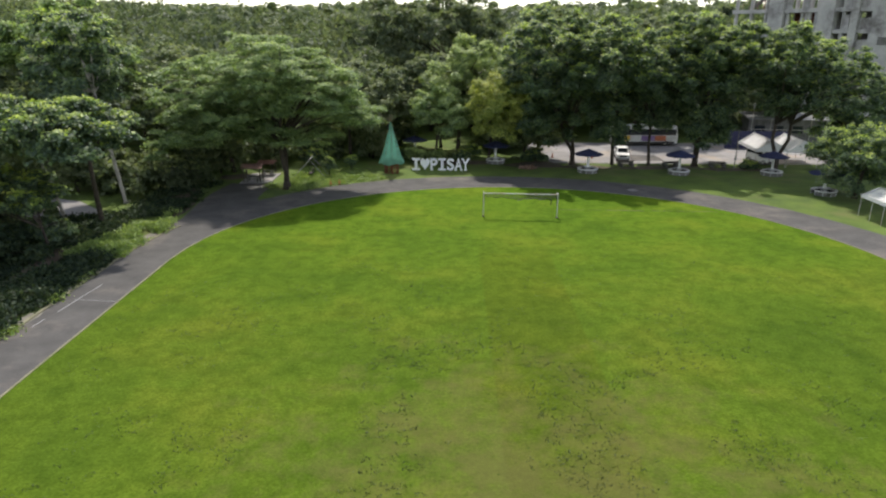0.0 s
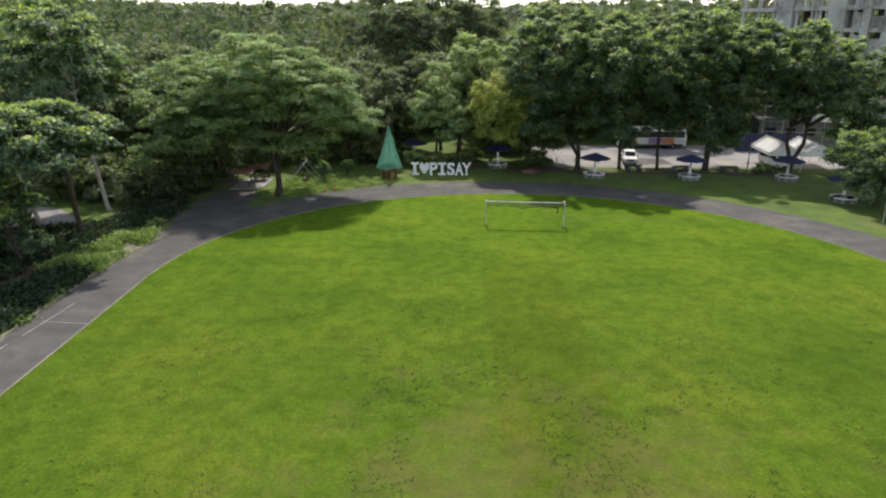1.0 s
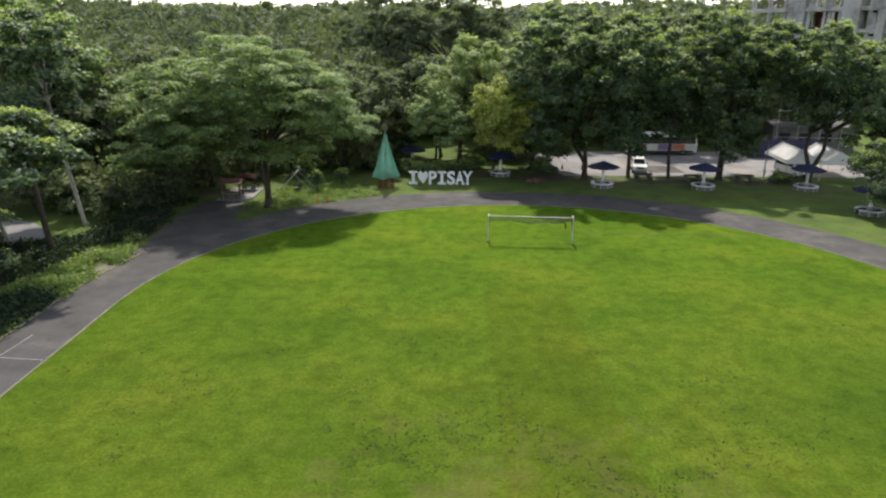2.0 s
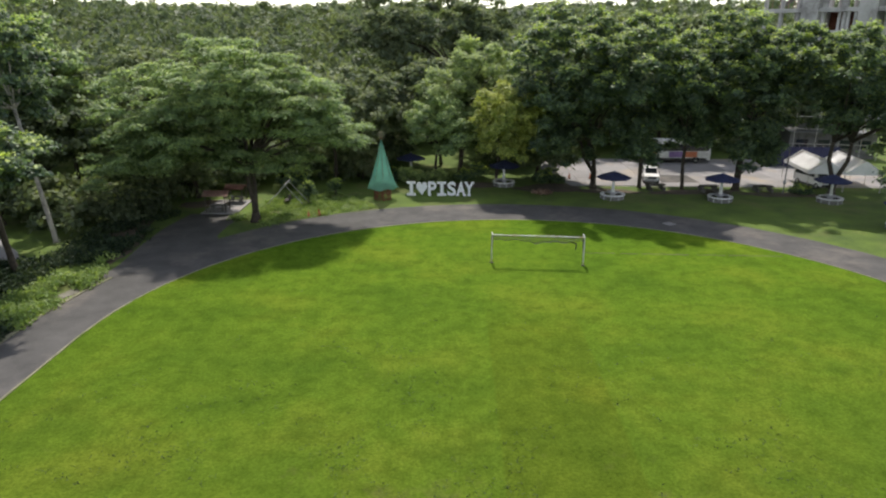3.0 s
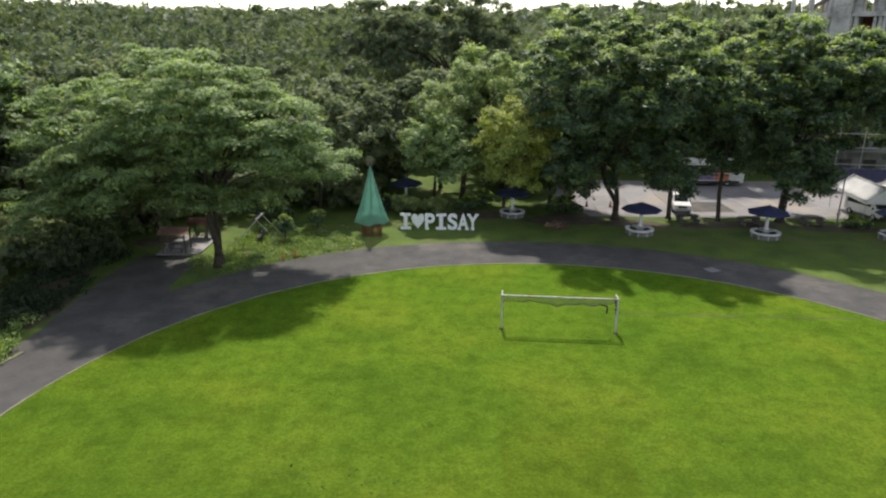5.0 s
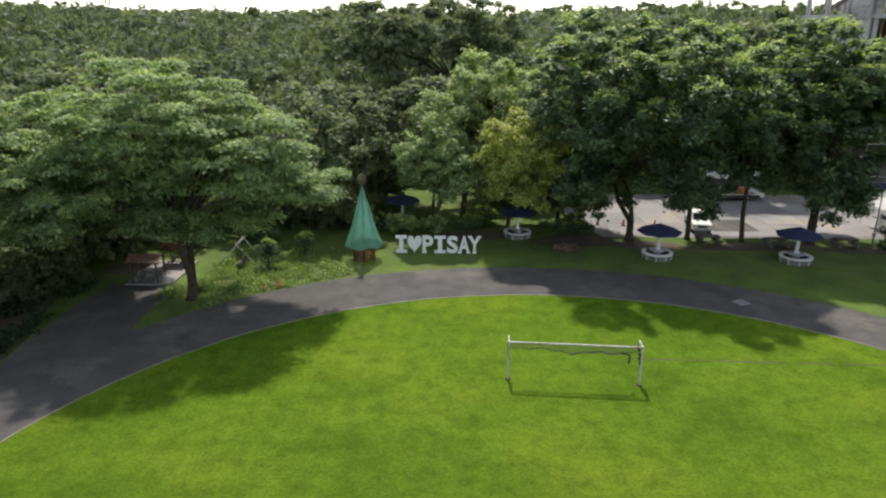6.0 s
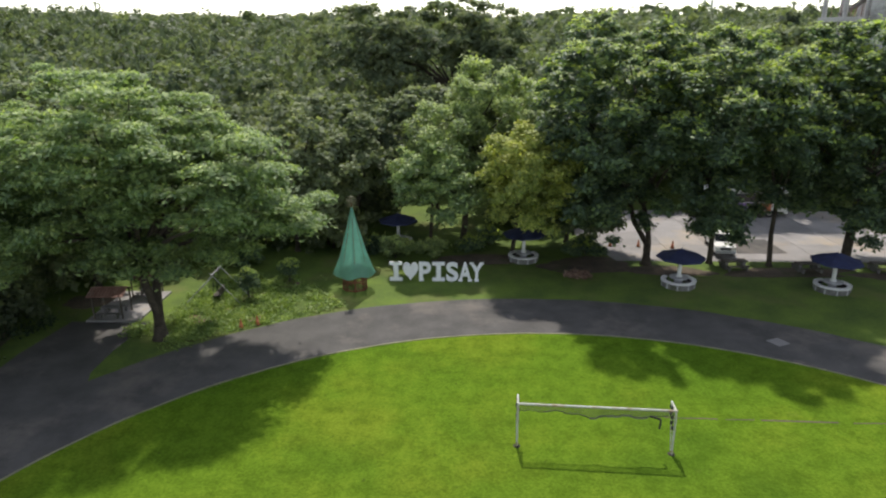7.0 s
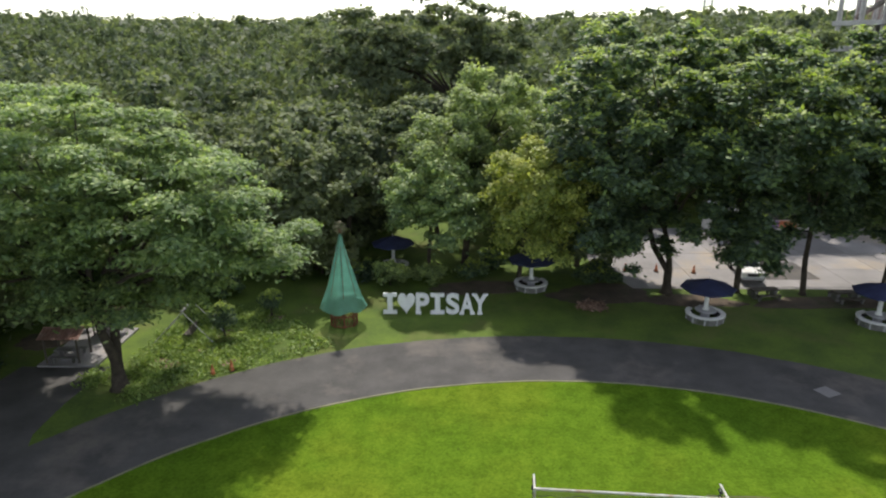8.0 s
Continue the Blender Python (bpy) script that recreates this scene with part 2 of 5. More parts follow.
LIT_LEAVES = {LEAF_PALE.name: LIT_PALE, LEAF_SHADED.name: LEAF_SHADED, LEAF_FINE.name: LIT_FINE, LEAF_BROAD.name: LIT_BROAD, LEAF_WOODS.name: LIT_WOODS, LEAF_YELLOW.name: LIT_YELLOW, LEAF_RED.name: LEAF_RED}
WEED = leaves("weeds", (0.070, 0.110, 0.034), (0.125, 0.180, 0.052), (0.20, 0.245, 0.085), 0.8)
TUFT = leaves("coarse_weeds", (0.018, 0.030, 0.012), (0.034, 0.052, 0.018), (0.055, 0.075, 0.030), 0.4)
LEAF_SOIL = surface("soil_with_leaf_litter", (0.050, 0.038, 0.026), (0.115, 0.085, 0.058), 0.8, 7.0, 0.95, 0, 0.7, (0.045, 0.060, 0.018))
TRODDEN = surface("trodden_dark_soil", (0.022, 0.020, 0.012), (0.05, 0.046, 0.026), 2.0, 14.0, 0.95, 0, 0.6)
PALE_DUST = surface("pale_gravelly_dust", (0.13, 0.12, 0.095), (0.23, 0.215, 0.175), 0.9, 10.0, 0.95, 0, 0.5, (0.10, 0.11, 0.05))


# ---- building helpers ----
def part(name, bm, material, parent=None, label="", smooth=False):
    """Links a bmesh as one mesh object, under a thing or a part if given."""
    me = bpy.data.meshes.new(name)
    bm.to_mesh(me)
    bm.free()
    me.materials.append(material)
    if smooth:
        me.polygons.foreach_set("use_smooth", [True] * len(me.polygons))
    ob = new(name, me)
    if parent:
        ob.parent = parent
    if label:
        ob["label"] = label
    return ob


def thing(name, m, label, category, group="", kind=""):
    ob = new(name)
    ob.matrix_world = m
    return tagged(ob, label, category, group, kind)


def box(bm, c, s, rot=None, bevel=0.0):
    m = Matrix.Translation(c) @ (rot or Matrix.Identity(4)) @ Matrix.Diagonal((*s, 1))
    made = bmesh.ops.create_cube(bm, size=1, matrix=m)["verts"]
    if bevel:
        edges = {e for v in made for e in v.link_edges}
        bmesh.ops.bevel(bm, geom=list(edges), offset=bevel, segments=2, affect="EDGES", profile=0.5)
    return bm


def boxes(*items, bevel=0.0):
    bm = bmesh.new()
    for c, s in items:
        box(bm, c, s, None, bevel)
    return bm


def tube(bm, pts, radii, seg=8, caps=True):
    """A tapered pipe along points."""
    rings = []
    pts = [Vector(p) for p in pts]
    for i, p in enumerate(pts):
        way = (pts[min(i + 1, len(pts) - 1)] - pts[max(i - 1, 0)]).normalized()
        side = way.orthogonal().normalized() if abs(way.z) > 0.9 else way.cross(Vector((0, 0, 1))).normalized()
        if abs(way.z) > 0.9:
            side = (Vector((1, 0, 0)) - way * way.x).normalized()
        up = side.cross(way)
        r = radii[i] if hasattr(radii, "__len__") else radii
        rings.append([bm.verts.new(p + (side * math.cos(a) + up * math.sin(a)) * r) for a in (2 * math.pi * k / seg for k in range(seg))])
    for a, b in zip(rings, rings[1:]):
        for k in range(seg):
            bm.faces.new((a[k], a[(k + 1) % seg], b[(k + 1) % seg], b[k]))
    if caps:
        bm.faces.new(rings[0][::-1]), bm.faces.new(rings[-1])
    return bm


def pipe(p0, p1, r, seg=8, r1=None):
    return tube(bmesh.new(), [p0, p1], [r, r if r1 is None else r1], seg)


def lathe(profile, seg=24, start=0.0, sweep=360.0):
    """A turned body from (radius, height) pairs; a sweep under 360 leaves it open."""
    bm = bmesh.new()
    n = seg if sweep >= 360 else seg + 1
    rings = []
    for r, z in profile:
        rings.append([bm.verts.new((r * math.cos(radians(start + sweep * k / seg)), r * math.sin(radians(start + sweep * k / seg)), z)) for k in range(n)])
    for a, b in zip(rings, rings[1:]):
        for k in range(seg):
            j = (k + 1) % n
            bm.faces.new((a[k], a[j], b[j], b[k]))
    return bm


def closed_lathe(profile, seg, start=0.0, sweep=360.0):
    bm = lathe(list(profile) + [profile[0]], seg, start, sweep)
    bmesh.ops.remove_doubles(bm, verts=bm.verts[:], dist=0.0005)
    if sweep < 360:
        bmesh.ops.holes_fill(bm, edges=[e for e in bm.edges if e.is_boundary], sides=0)
    bmesh.ops.recalc_face_normals(bm, faces=bm.faces[:])
    return bm


def mesh_of(name, verts, faces):
    """A mesh from arrays: verts (n, 3), faces (m, 3 or 4)."""
    me = bpy.data.meshes.new(name)
    k = faces.shape[1]
    me.vertices.add(len(verts))
    me.vertices.foreach_set("co", np.ascontiguousarray(verts, dtype=np.float32).ravel())
    me.loops.add(faces.size)
    me.loops.foreach_set("vertex_index", np.ascontiguousarray(faces, dtype=np.int32).ravel())
    me.polygons.add(len(faces))
    me.polygons.foreach_set("loop_start", np.arange(0, faces.size, k, dtype=np.int32))
    me.update(calc_edges=True)
    return me


def leaf_mesh_arrays(rng, centres, outs, size, up=0.6, spread=0.7, long=1.5, flat_tri=False):
    """Folded leaf blades (two triangles each) at centres, facing between up and outs."""
    n = len(centres)
    nor = np.array((0, 0, up)) + outs * (1 - up) + rng.normal(0, spread, (n, 3))
    nor /= np.linalg.norm(nor, axis=1)[:, None] + 1e-9
    a = np.cross(nor, rng.normal(0, 1, (n, 3)))
    a /= np.linalg.norm(a, axis=1)[:, None] + 1e-9
    b = np.cross(nor, a)
    s = size * rng.uniform(0.6, 1.35, (n, 1))
    if flat_tri:
        v = np.stack((centres - a * s * long / 2, centres + a * s * long * 0.3 + b * s / 2, centres + a * s * long * 0.3 - b * s / 2), axis=1)
        return v.reshape(-1, 3), np.arange(n * 3).reshape(-1, 3)
    fold = nor * s * rng.uniform(0.05, 0.3, (n, 1))
    v = np.empty((n, 4, 3))
    v[:, 0], v[:, 2] = centres - a * s * long / 2, centres + a * s * long / 2
    v[:, 1], v[:, 3] = centres + b * s / 2 - fold, centres - b * s / 2 - fold
    i = np.arange(n)[:, None] * 4
    f = np.concatenate((i + (0, 1, 2), i + (0, 2, 3)), axis=0)
    return v.reshape(-1, 3), f


def crown_points(rng, blobs, n, clump, flat, clumps=None, inner=0.35, low=-0.5, tight=0.40):
    """Leaf places of a crown: rounded sprays of twigs on the shells of a few overlapping blobs, with gaps between."""
    vol = np.array([(r[0] * r[1] * r[2]) ** (2 / 3) for _, r in blobs])
    share = vol / vol.sum()
    total = clumps or int(max(30, 3.8 * vol.sum() / clump ** 2))
    centres, outs, sizes = [], [], []
    for (c, r), k in zip(blobs, np.maximum(6, (share * total).astype(int))):
        d = rng.normal(0, 1, (k * 3, 3))
        d /= np.linalg.norm(d, axis=1)[:, None]
        d = d[d[:, 2] > low][:k]
        deep = np.where(rng.random(len(d)) < inner, rng.uniform(0.35, 0.85, len(d)), rng.uniform(0.84, 1.08, len(d)))
        lumps = np.array([0.13 * noise.noise(Vector(q * 2.3) + Vector(c)) for q in d]) + 1
        centres.append(np.array(c) + d * np.array(r) * (deep * lumps)[:, None])
        outs.append(d)
        sizes.append(clump * rng.uniform(0.55, 1.3, len(d)))
    centres, outs, sizes = np.concatenate(centres), np.concatenate(outs), np.concatenate(sizes)
    pick = rng.choice(len(centres), n, p=sizes ** 2 / (sizes ** 2).sum())
    q = rng.normal(0, tight, (n, 3)) * sizes[pick][:, None] * (1, 1, flat)
    q[:, 2] -= 0.18 * (q[:, 0] ** 2 + q[:, 1] ** 2) / sizes[pick]
    d = q / (1, 1, flat)
    o = 0.5 * outs[pick] + 0.9 * d / (np.linalg.norm(d, axis=1)[:, None] + 1e-6)
    # upward spray tops that take the sunlit leaf colour
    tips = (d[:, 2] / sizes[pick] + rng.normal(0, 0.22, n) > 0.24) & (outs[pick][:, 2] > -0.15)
    return centres[pick] + q, o, centres, tips


def tree(name, base, blobs, label, trunk=0.3, n=12000, leaf=0.36, clump=1.3, flat=0.45, leafage=None, bark=None, seed=1, fork=0.35, lean=(0, 0), up=0.6, spread=0.42, stems=1, inner=0.35, limbs=12, group="", simple=False, long=1.5, tight=0.40):
    """A tree whose blobs stand in world places; trunk splits at the share fork of the crown's middle height."""
    rng = np.random.default_rng(seed)
    at, outs, clumps, tips = crown_points(rng, blobs, n, clump, flat, None, inner, -0.5, tight)
    root = Vector(base)
    # a lighter leaf colour on the upper, outer sprays paints in sunlit tops
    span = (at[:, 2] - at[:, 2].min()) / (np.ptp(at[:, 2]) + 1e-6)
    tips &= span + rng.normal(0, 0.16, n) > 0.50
    at[:, 2] = np.maximum(at[:, 2], 0.25)
    top = thing(name, Matrix.Translation(root), label, "tree", group)
    me = mesh_of("crown", *leaf_mesh_arrays(rng, at - np.array(root), outs, leaf, up, spread, long, simple))
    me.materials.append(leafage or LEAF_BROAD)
    me.materials.append(LIT_LEAVES[(leafage or LEAF_BROAD).name])
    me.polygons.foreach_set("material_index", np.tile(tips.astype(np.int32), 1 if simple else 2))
    crown = new("crown", me)
    crown.parent = top
    bm = bmesh.new()
    middle = Vector(np.mean([np.array(c) for c, _ in blobs], axis=0)) - root
    crotch = Vector((0, 0, min(1.5, 0.22 * middle.z)))
    if stems > 1:
        tube(bm, [(0, 0, 0), (0, 0, 0.25), crotch], [trunk * 1.5, trunk * 1.12, trunk * 0.7], 12)
    for s in range(stems):
        turn = seed + 3.0 * s
        off = Vector((math.cos(turn), 0.5 * math.sin(turn), 0)) * (trunk if stems > 1 else 0)
        node = Vector((middle.x * 0.25 + lean[0] + off.x * 2.6, middle.y * 0.25 + lean[1] + off.y * 2.6, middle.z * fork * 2))
        if stems > 1:
            tube(bm, [crotch - Vector((0, 0, 1.0)) + off * 0.25, crotch + off * 0.45 + Vector((0, 0, 0.4)), off * 1.3 + crotch.lerp(node, 0.55), node], [trunk * 0.75, trunk * 0.68, trunk * 0.58, trunk * 0.5], 10)
        else:
            tube(bm, [(0, 0, 0), (0, 0, 0.25), node * 0.5 + Vector(rng.normal(0, 0.06, 3)), node], [trunk * 1.45, trunk * 1.05, trunk * 0.9, trunk * 0.72], 10)
        ends = clumps[rng.choice(len(clumps), limbs, replace=False)]
        for e in ends:
            e = Vector(e) - root
            if e.z < node.z * 0.9:
                e.z = node.z * 0.9 + 0.5
            e.z -= 0.06 * (e.z - node.z)
            bend = node.lerp(e, 0.45) + Vector((0, 0, 0.07 * (e - node).length)) + Vector(rng.normal(0, 0.25, 3))
            tube(bm, [node, node.lerp(bend, 0.55) + Vector(rng.normal(0, 0.1, 3)), bend, e], [trunk * 0.5, trunk * 0.38, trunk * 0.26, 0.03], 6)
    part("trunk", bm, bark or BARK, top, "", True)
    return top


def blob(x0, x1, y, ry, z0, z1):
    return ((x0 + x1) / 2, y, (z0 + z1) / 2), ((x1 - x0) / 2, ry, (z1 - z0) / 2)


# ---- ground, lawn, running track, parking yard ----
def hill(x, y):
    d = math.hypot(x - 5, y - 45)
    def step(a, b):
        q = min(1, max(0, (d - a) / (b - a)))
        return q * q * (3 - 2 * q)
    swell = 2.4 * noise.noise(Vector((x * 0.011, y * 0.012, 1.7))) * step(110, 220)
    return swell + 11.6 * step(95, 215) + 7 * step(230, 430) + 26 * step(450, 1500)


def graded(lo, hi, inner_lo, inner_hi, fine, grow=1.25):
    out = list(np.arange(inner_lo, inner_hi + 0.01, fine))
    for edge, way in ((inner_lo, -1), (inner_hi, 1)):
        step, v = fine, edge
        while lo < v < hi or v == edge:
            step *= grow
            v += way * step
            out.append(v)
    return sorted(out)


def build_ground():
    xs, ys = graded(-2600, 2600, -60, 70, 6.0), graded(-900, 3600, -70, 120, 6.0)
    verts = np.array([(x, y, hill(x, y)) for y in ys for x in xs])
    w = len(xs)
    faces = np.array([(j * w + i, j * w + i + 1, (j + 1) * w + i + 1, (j + 1) * w + i) for j in range(len(ys) - 1) for i in range(w - 1)])
    me = mesh_of("ground", verts, faces)
    me.materials.append(ROUGH_GRASS)
    tagged(new("ground", me), "rough green grass with bare patches reaching the wooded hills", "ground", "", "structure")


def bend(side):
    """The oval's edge, from the near left straight round the top bend to the near right straight: 0 is the inner edge, 1 the outer."""
    pts = []
    rl, rr, hl, hr, full = (28.7, 30.0, 27.4, 30.4, 2.0) if side == 0 else (32.9, 35.5, 33.7, 36.6, 2.14)
    mid = 6.5
    for k in range(21):
        pts.append((mid - rl, -62 + (45 + 62) * k / 21))
    for k in range(61):
        a = math.pi - math.pi / 2 * k / 60
        pts.append((mid - rl * abs(math.cos(a)) ** (2 / full), 45 + hl * math.sin(a) ** (2 / full)))
    for k in range(1, 61):
        a = math.pi / 2 - math.pi / 2 * k / 60
        pts.append((mid + rr * math.cos(a), 42 + hr * math.sin(a)))
    for k in range(1, 22):
        pts.append((mid + rr, 42 - (42 + 62) * k / 21))
    return pts


def offset(pts, d):
    """Points moved d metres outwards from the oval."""
    out = []
    for i, p in enumerate(pts):
        a, b = pts[max(i - 1, 0)], pts[min(i + 1, len(pts) - 1)]
        t = Vector((b[0] - a[0], b[1] - a[1])).normalized()
        out.append((p[0] - t.y * d, p[1] + t.x * d))
    return out


def strip(a, b, z, wobble=0.0, side=0.0):
    """A band between two lines of points at height z, with a small wall down on both sides."""
    bm = bmesh.new()
    w = lambda p: wobble * noise.noise(Vector((p[0] * 0.5, p[1] * 0.5, 3)))
    rows = []
    for p, q in zip(a, b):
        n = Vector((q[0] - p[0], q[1] - p[1])).normalized()
        p2, q2 = Vector(p) + n * w(p), Vector(q) + n * w(q)
        rows.append([bm.verts.new((p2.x, p2.y, -0.02)), bm.verts.new((p2.x, p2.y, z)), bm.verts.new((q2.x, q2.y, z)), bm.verts.new((q2.x, q2.y, -0.02))])
    for r, s in zip(rows, rows[1:]):
        for k in range(3):
            bm.faces.new((r[k], r[k + 1], s[k + 1], s[k]))
    return bm


def build_oval():
    inner, outer = bend(0), bend(1)
    tagged(part("running_track", strip(inner, outer, 0.02, 0.12), ASPHALT), "worn grey asphalt running track curving round the lawn", "track", "", "structure")
    tagged(part("edging_inner", strip(offset(inner, -0.06), offset(inner, 0.07), 0.065, 0.06), EDGING), "low worn concrete edging, overgrown with grass", "edging", "", "structure")
    left = [i for i, p in enumerate(outer) if p[0] < -20 and p[1] < 56]
    tagged(part("edging_outer", strip([offset(outer, -0.05)[i] for i in left], [offset(outer, 0.22)[i] for i in left], 0.09, 0.08), EDGING), "low broken concrete edging beside weeds", "edging", "", "structure")
    bm = bmesh.new()
    bm.faces.new([bm.verts.new((x, y, 0.045)) for x, y in offset(inner, -0.07)])
    bmesh.ops.triangulate(bm, faces=bm.faces[:])
    tagged(part("lawn", bm, LAWN), "bright green mown football lawn with dry patches", "lawn", "", "structure")
    # branch of the path towards the shelters
    bm = strip([(-26.35, 45.0), (-26.2, 52.0), (-26.1, 58.5), (-26.6, 64.0), (-26.8, 69.0), (-26.2, 74.0)], [(-25.0, 46.0), (-22.5, 57.0), (-19.9, 64.0), (-20.9, 66.6), (-21.1, 69.6), (-20.6, 74.0)], 0.016, 0.25)
    tagged(part("path", bm, ASPHALT), "dark asphalt path leading to the shelters", "path", "", "structure")
    # worn line behind the goal
    for a, b, half in ((0.4, 3.1, 0.05), (3.5, 5.0, 0.035), (5.3, 9.2, 0.06), (9.9, 12.2, 0.04), (12.5, 16.8, 0.05), (17.6, 19.0, 0.03)):
        xs = [a + (b - a) * k / 8 for k in range(9)]
        bm = strip([(11.4 + x, 62.15 - half - 0.040 * x) for x in xs], [(11.4 + x, 62.15 + half - 0.040 * x) for x in xs], 0.050, 0.14)
        tagged(part("worn_line", bm, LEAF_SOIL), "thin dark worn line in the turf behind the goal", "line", "", "structure")
    # pale repair patches on the asphalt
    for x, y, sx, sy, a in ((21.9, 71.3, 1.0, 1.0, 25), (-25.15, 37.7, 0.045, 5.0, -5), (-25.6, 33.4, 0.045, 1.2, -5), (-23.9, 37.12, 0.035, 3.0, 84)):
        bm = box(bmesh.new(), (0, 0, 0), (sx, sy, 0.012))
        ob = part("track_patch", bm, CLAY if sx < 0.2 else CONCRETE)
        ob.matrix_world = pose(x, y, 0.027, 0, 0, a)
        tagged(ob, "worn white line painted on the asphalt" if sx < 0.2 else "pale worn patch on the asphalt", "patch", "", "structure")


def uneven(name, x, y, rx, ry, turn, z, material, label, category, seed=0):
    """A flat patch on the ground with a ragged outline."""
    bm = bmesh.new()
    ring = []
    for k in range(64):
        a = 2 * math.pi * k / 64
        q = 1 + 0.38 * noise.noise(Vector((1.4 * math.cos(a) + seed, 1.4 * math.sin(a), 0))) + 0.16 * noise.noise(Vector((5 * math.cos(a), 5 * math.sin(a), seed)))
        ring.append(bm.verts.new((q * rx * math.cos(a), q * ry * math.sin(a), 0)))
    low = [bm.verts.new((v.co.x * 1.01, v.co.y * 1.01, -0.02)) for v in ring]
    bm.faces.new(ring)
    for k in range(64):
        bm.faces.new((low[k], low[(k + 1) % 64], ring[(k + 1) % 64], ring[k]))
    bmesh.ops.triangulate(bm, faces=[f for f in bm.faces if len(f.verts) > 4])
    ob = part(name, bm, material)
    ob.matrix_world = pose(x, y, z, 0, 0, turn)
    return tagged(ob, label, category, "", "structure")


def build_patches():
    for k, (x, y, rx, ry, turn) in enumerate(((-27.1, 44.6, 0.45, 1.6, -12), (-26.9, 51.8, 0.45, 2.4, -14), (-26.75, 33.8, 0.5, 1.6, -3), (-26.9, 37.8, 0.35, 1.9, -5))):
        uneven("dust_patch", x, y, rx, ry, turn, 0.03, PALE_DUST, "pale gravelly dust along the track's edge", "ground", 5.7 * k)
    for k, (x, y, rx, ry, turn) in enumerate(((-16.7, 74.3, 0.8, 0.35, 20), (-13.5, 74.6, 0.9, 0.4, 25), (-15.6, 76.4, 0.6, 0.35, -10), (-14.4, 79.6, 1.0, 0.6, 10), (-17.8, 74.9, 0.5, 0.3, 0))):
        uneven("bare_soil", x, y, rx, ry, turn, 0.016, SOIL, "small bare spot of reddish soil among weeds", "ground", 1.9 * k)
    # soil under trees; the last three darken the verge in place of shade
    for k, (x, y, rx, ry, turn) in enumerate(((12.6, 86.6, 4.2, 2.0, 8), (18.6, 85.3, 3.6, 1.4, -5), (29.0, 84.9, 5.0, 1.3, 3), (39.0, 83.8, 4.5, 1.3, -2), (3.0, 88.0, 4.5, 1.6, 5), (-26.6, 78.2, 2.2, 1.5, 20), (-29.4, 66.5, 1.9, 8.0, 14), (-30.2, 36.5, 2.7, 8.5, 0), (-31.5, 47.0, 2.4, 4.5, 0))):
        uneven("bare_ground", x, y, rx, ry, turn, 0.012 + 0.003 * k, LEAF_SOIL, "bare brown soil with leaf litter under the trees, verge patches stand in for shade", "ground", 2.3 * k)


def build_yard():
    top = thing("pavement_yard", Matrix.Identity(4), "pale concrete parking yard of large cast slabs", "pavement", "", "structure")
    bm = bmesh.new()
    bm.faces.new([bm.verts.new(p) for p in ((15.2, 87.9, 0.015), (57, 87.4, 0.015), (57, 106, 0.015), (12.5, 106, 0.015), (13.0, 95.0, 0.015))])
    part("base", bm, CONCRETE, top)
    made = {}
    for i in range(10):
        for j in range(4):
            x, y = 16.5 + 4.2 * i, 88.2 + 4.5 * j
            if not made:
                made["slab"] = boxes(((2.08, 2.23, 0.0), (4.175, 4.475, 0.06)), bevel=0.012)
                first = part("slab", made["slab"], CONCRETE, top)
                ob = first
            else:
                ob = new("slab", first.data)
                ob.parent = top
            ob.location = (x, y, 0.008 + 0.003 * ((i * 7 + j * 3) % 3))
    part("patch", box(bmesh.new(), (29.0, 92.2, 0.046), (4.6, 4.4, 0.02), Matrix.Rotation(radians(2), 4, "Z")), ASPHALT, top, "darker asphalt repair in the yard")
    bm = strip([(-50, 58.0), (-42.0, 58.2), (-38.0, 58.6), (-34.9, 59.6)], [(-50, 66.0), (-42.8, 66.0), (-39.8, 64.8), (-36.2, 61.4)], 0.03, 0.2)
    tagged(part("path_service", bm, CONCRETE), "pale concrete service path between the trees", "path", "", "structure")


build_ground()
build_oval()
build_patches()
build_yard()


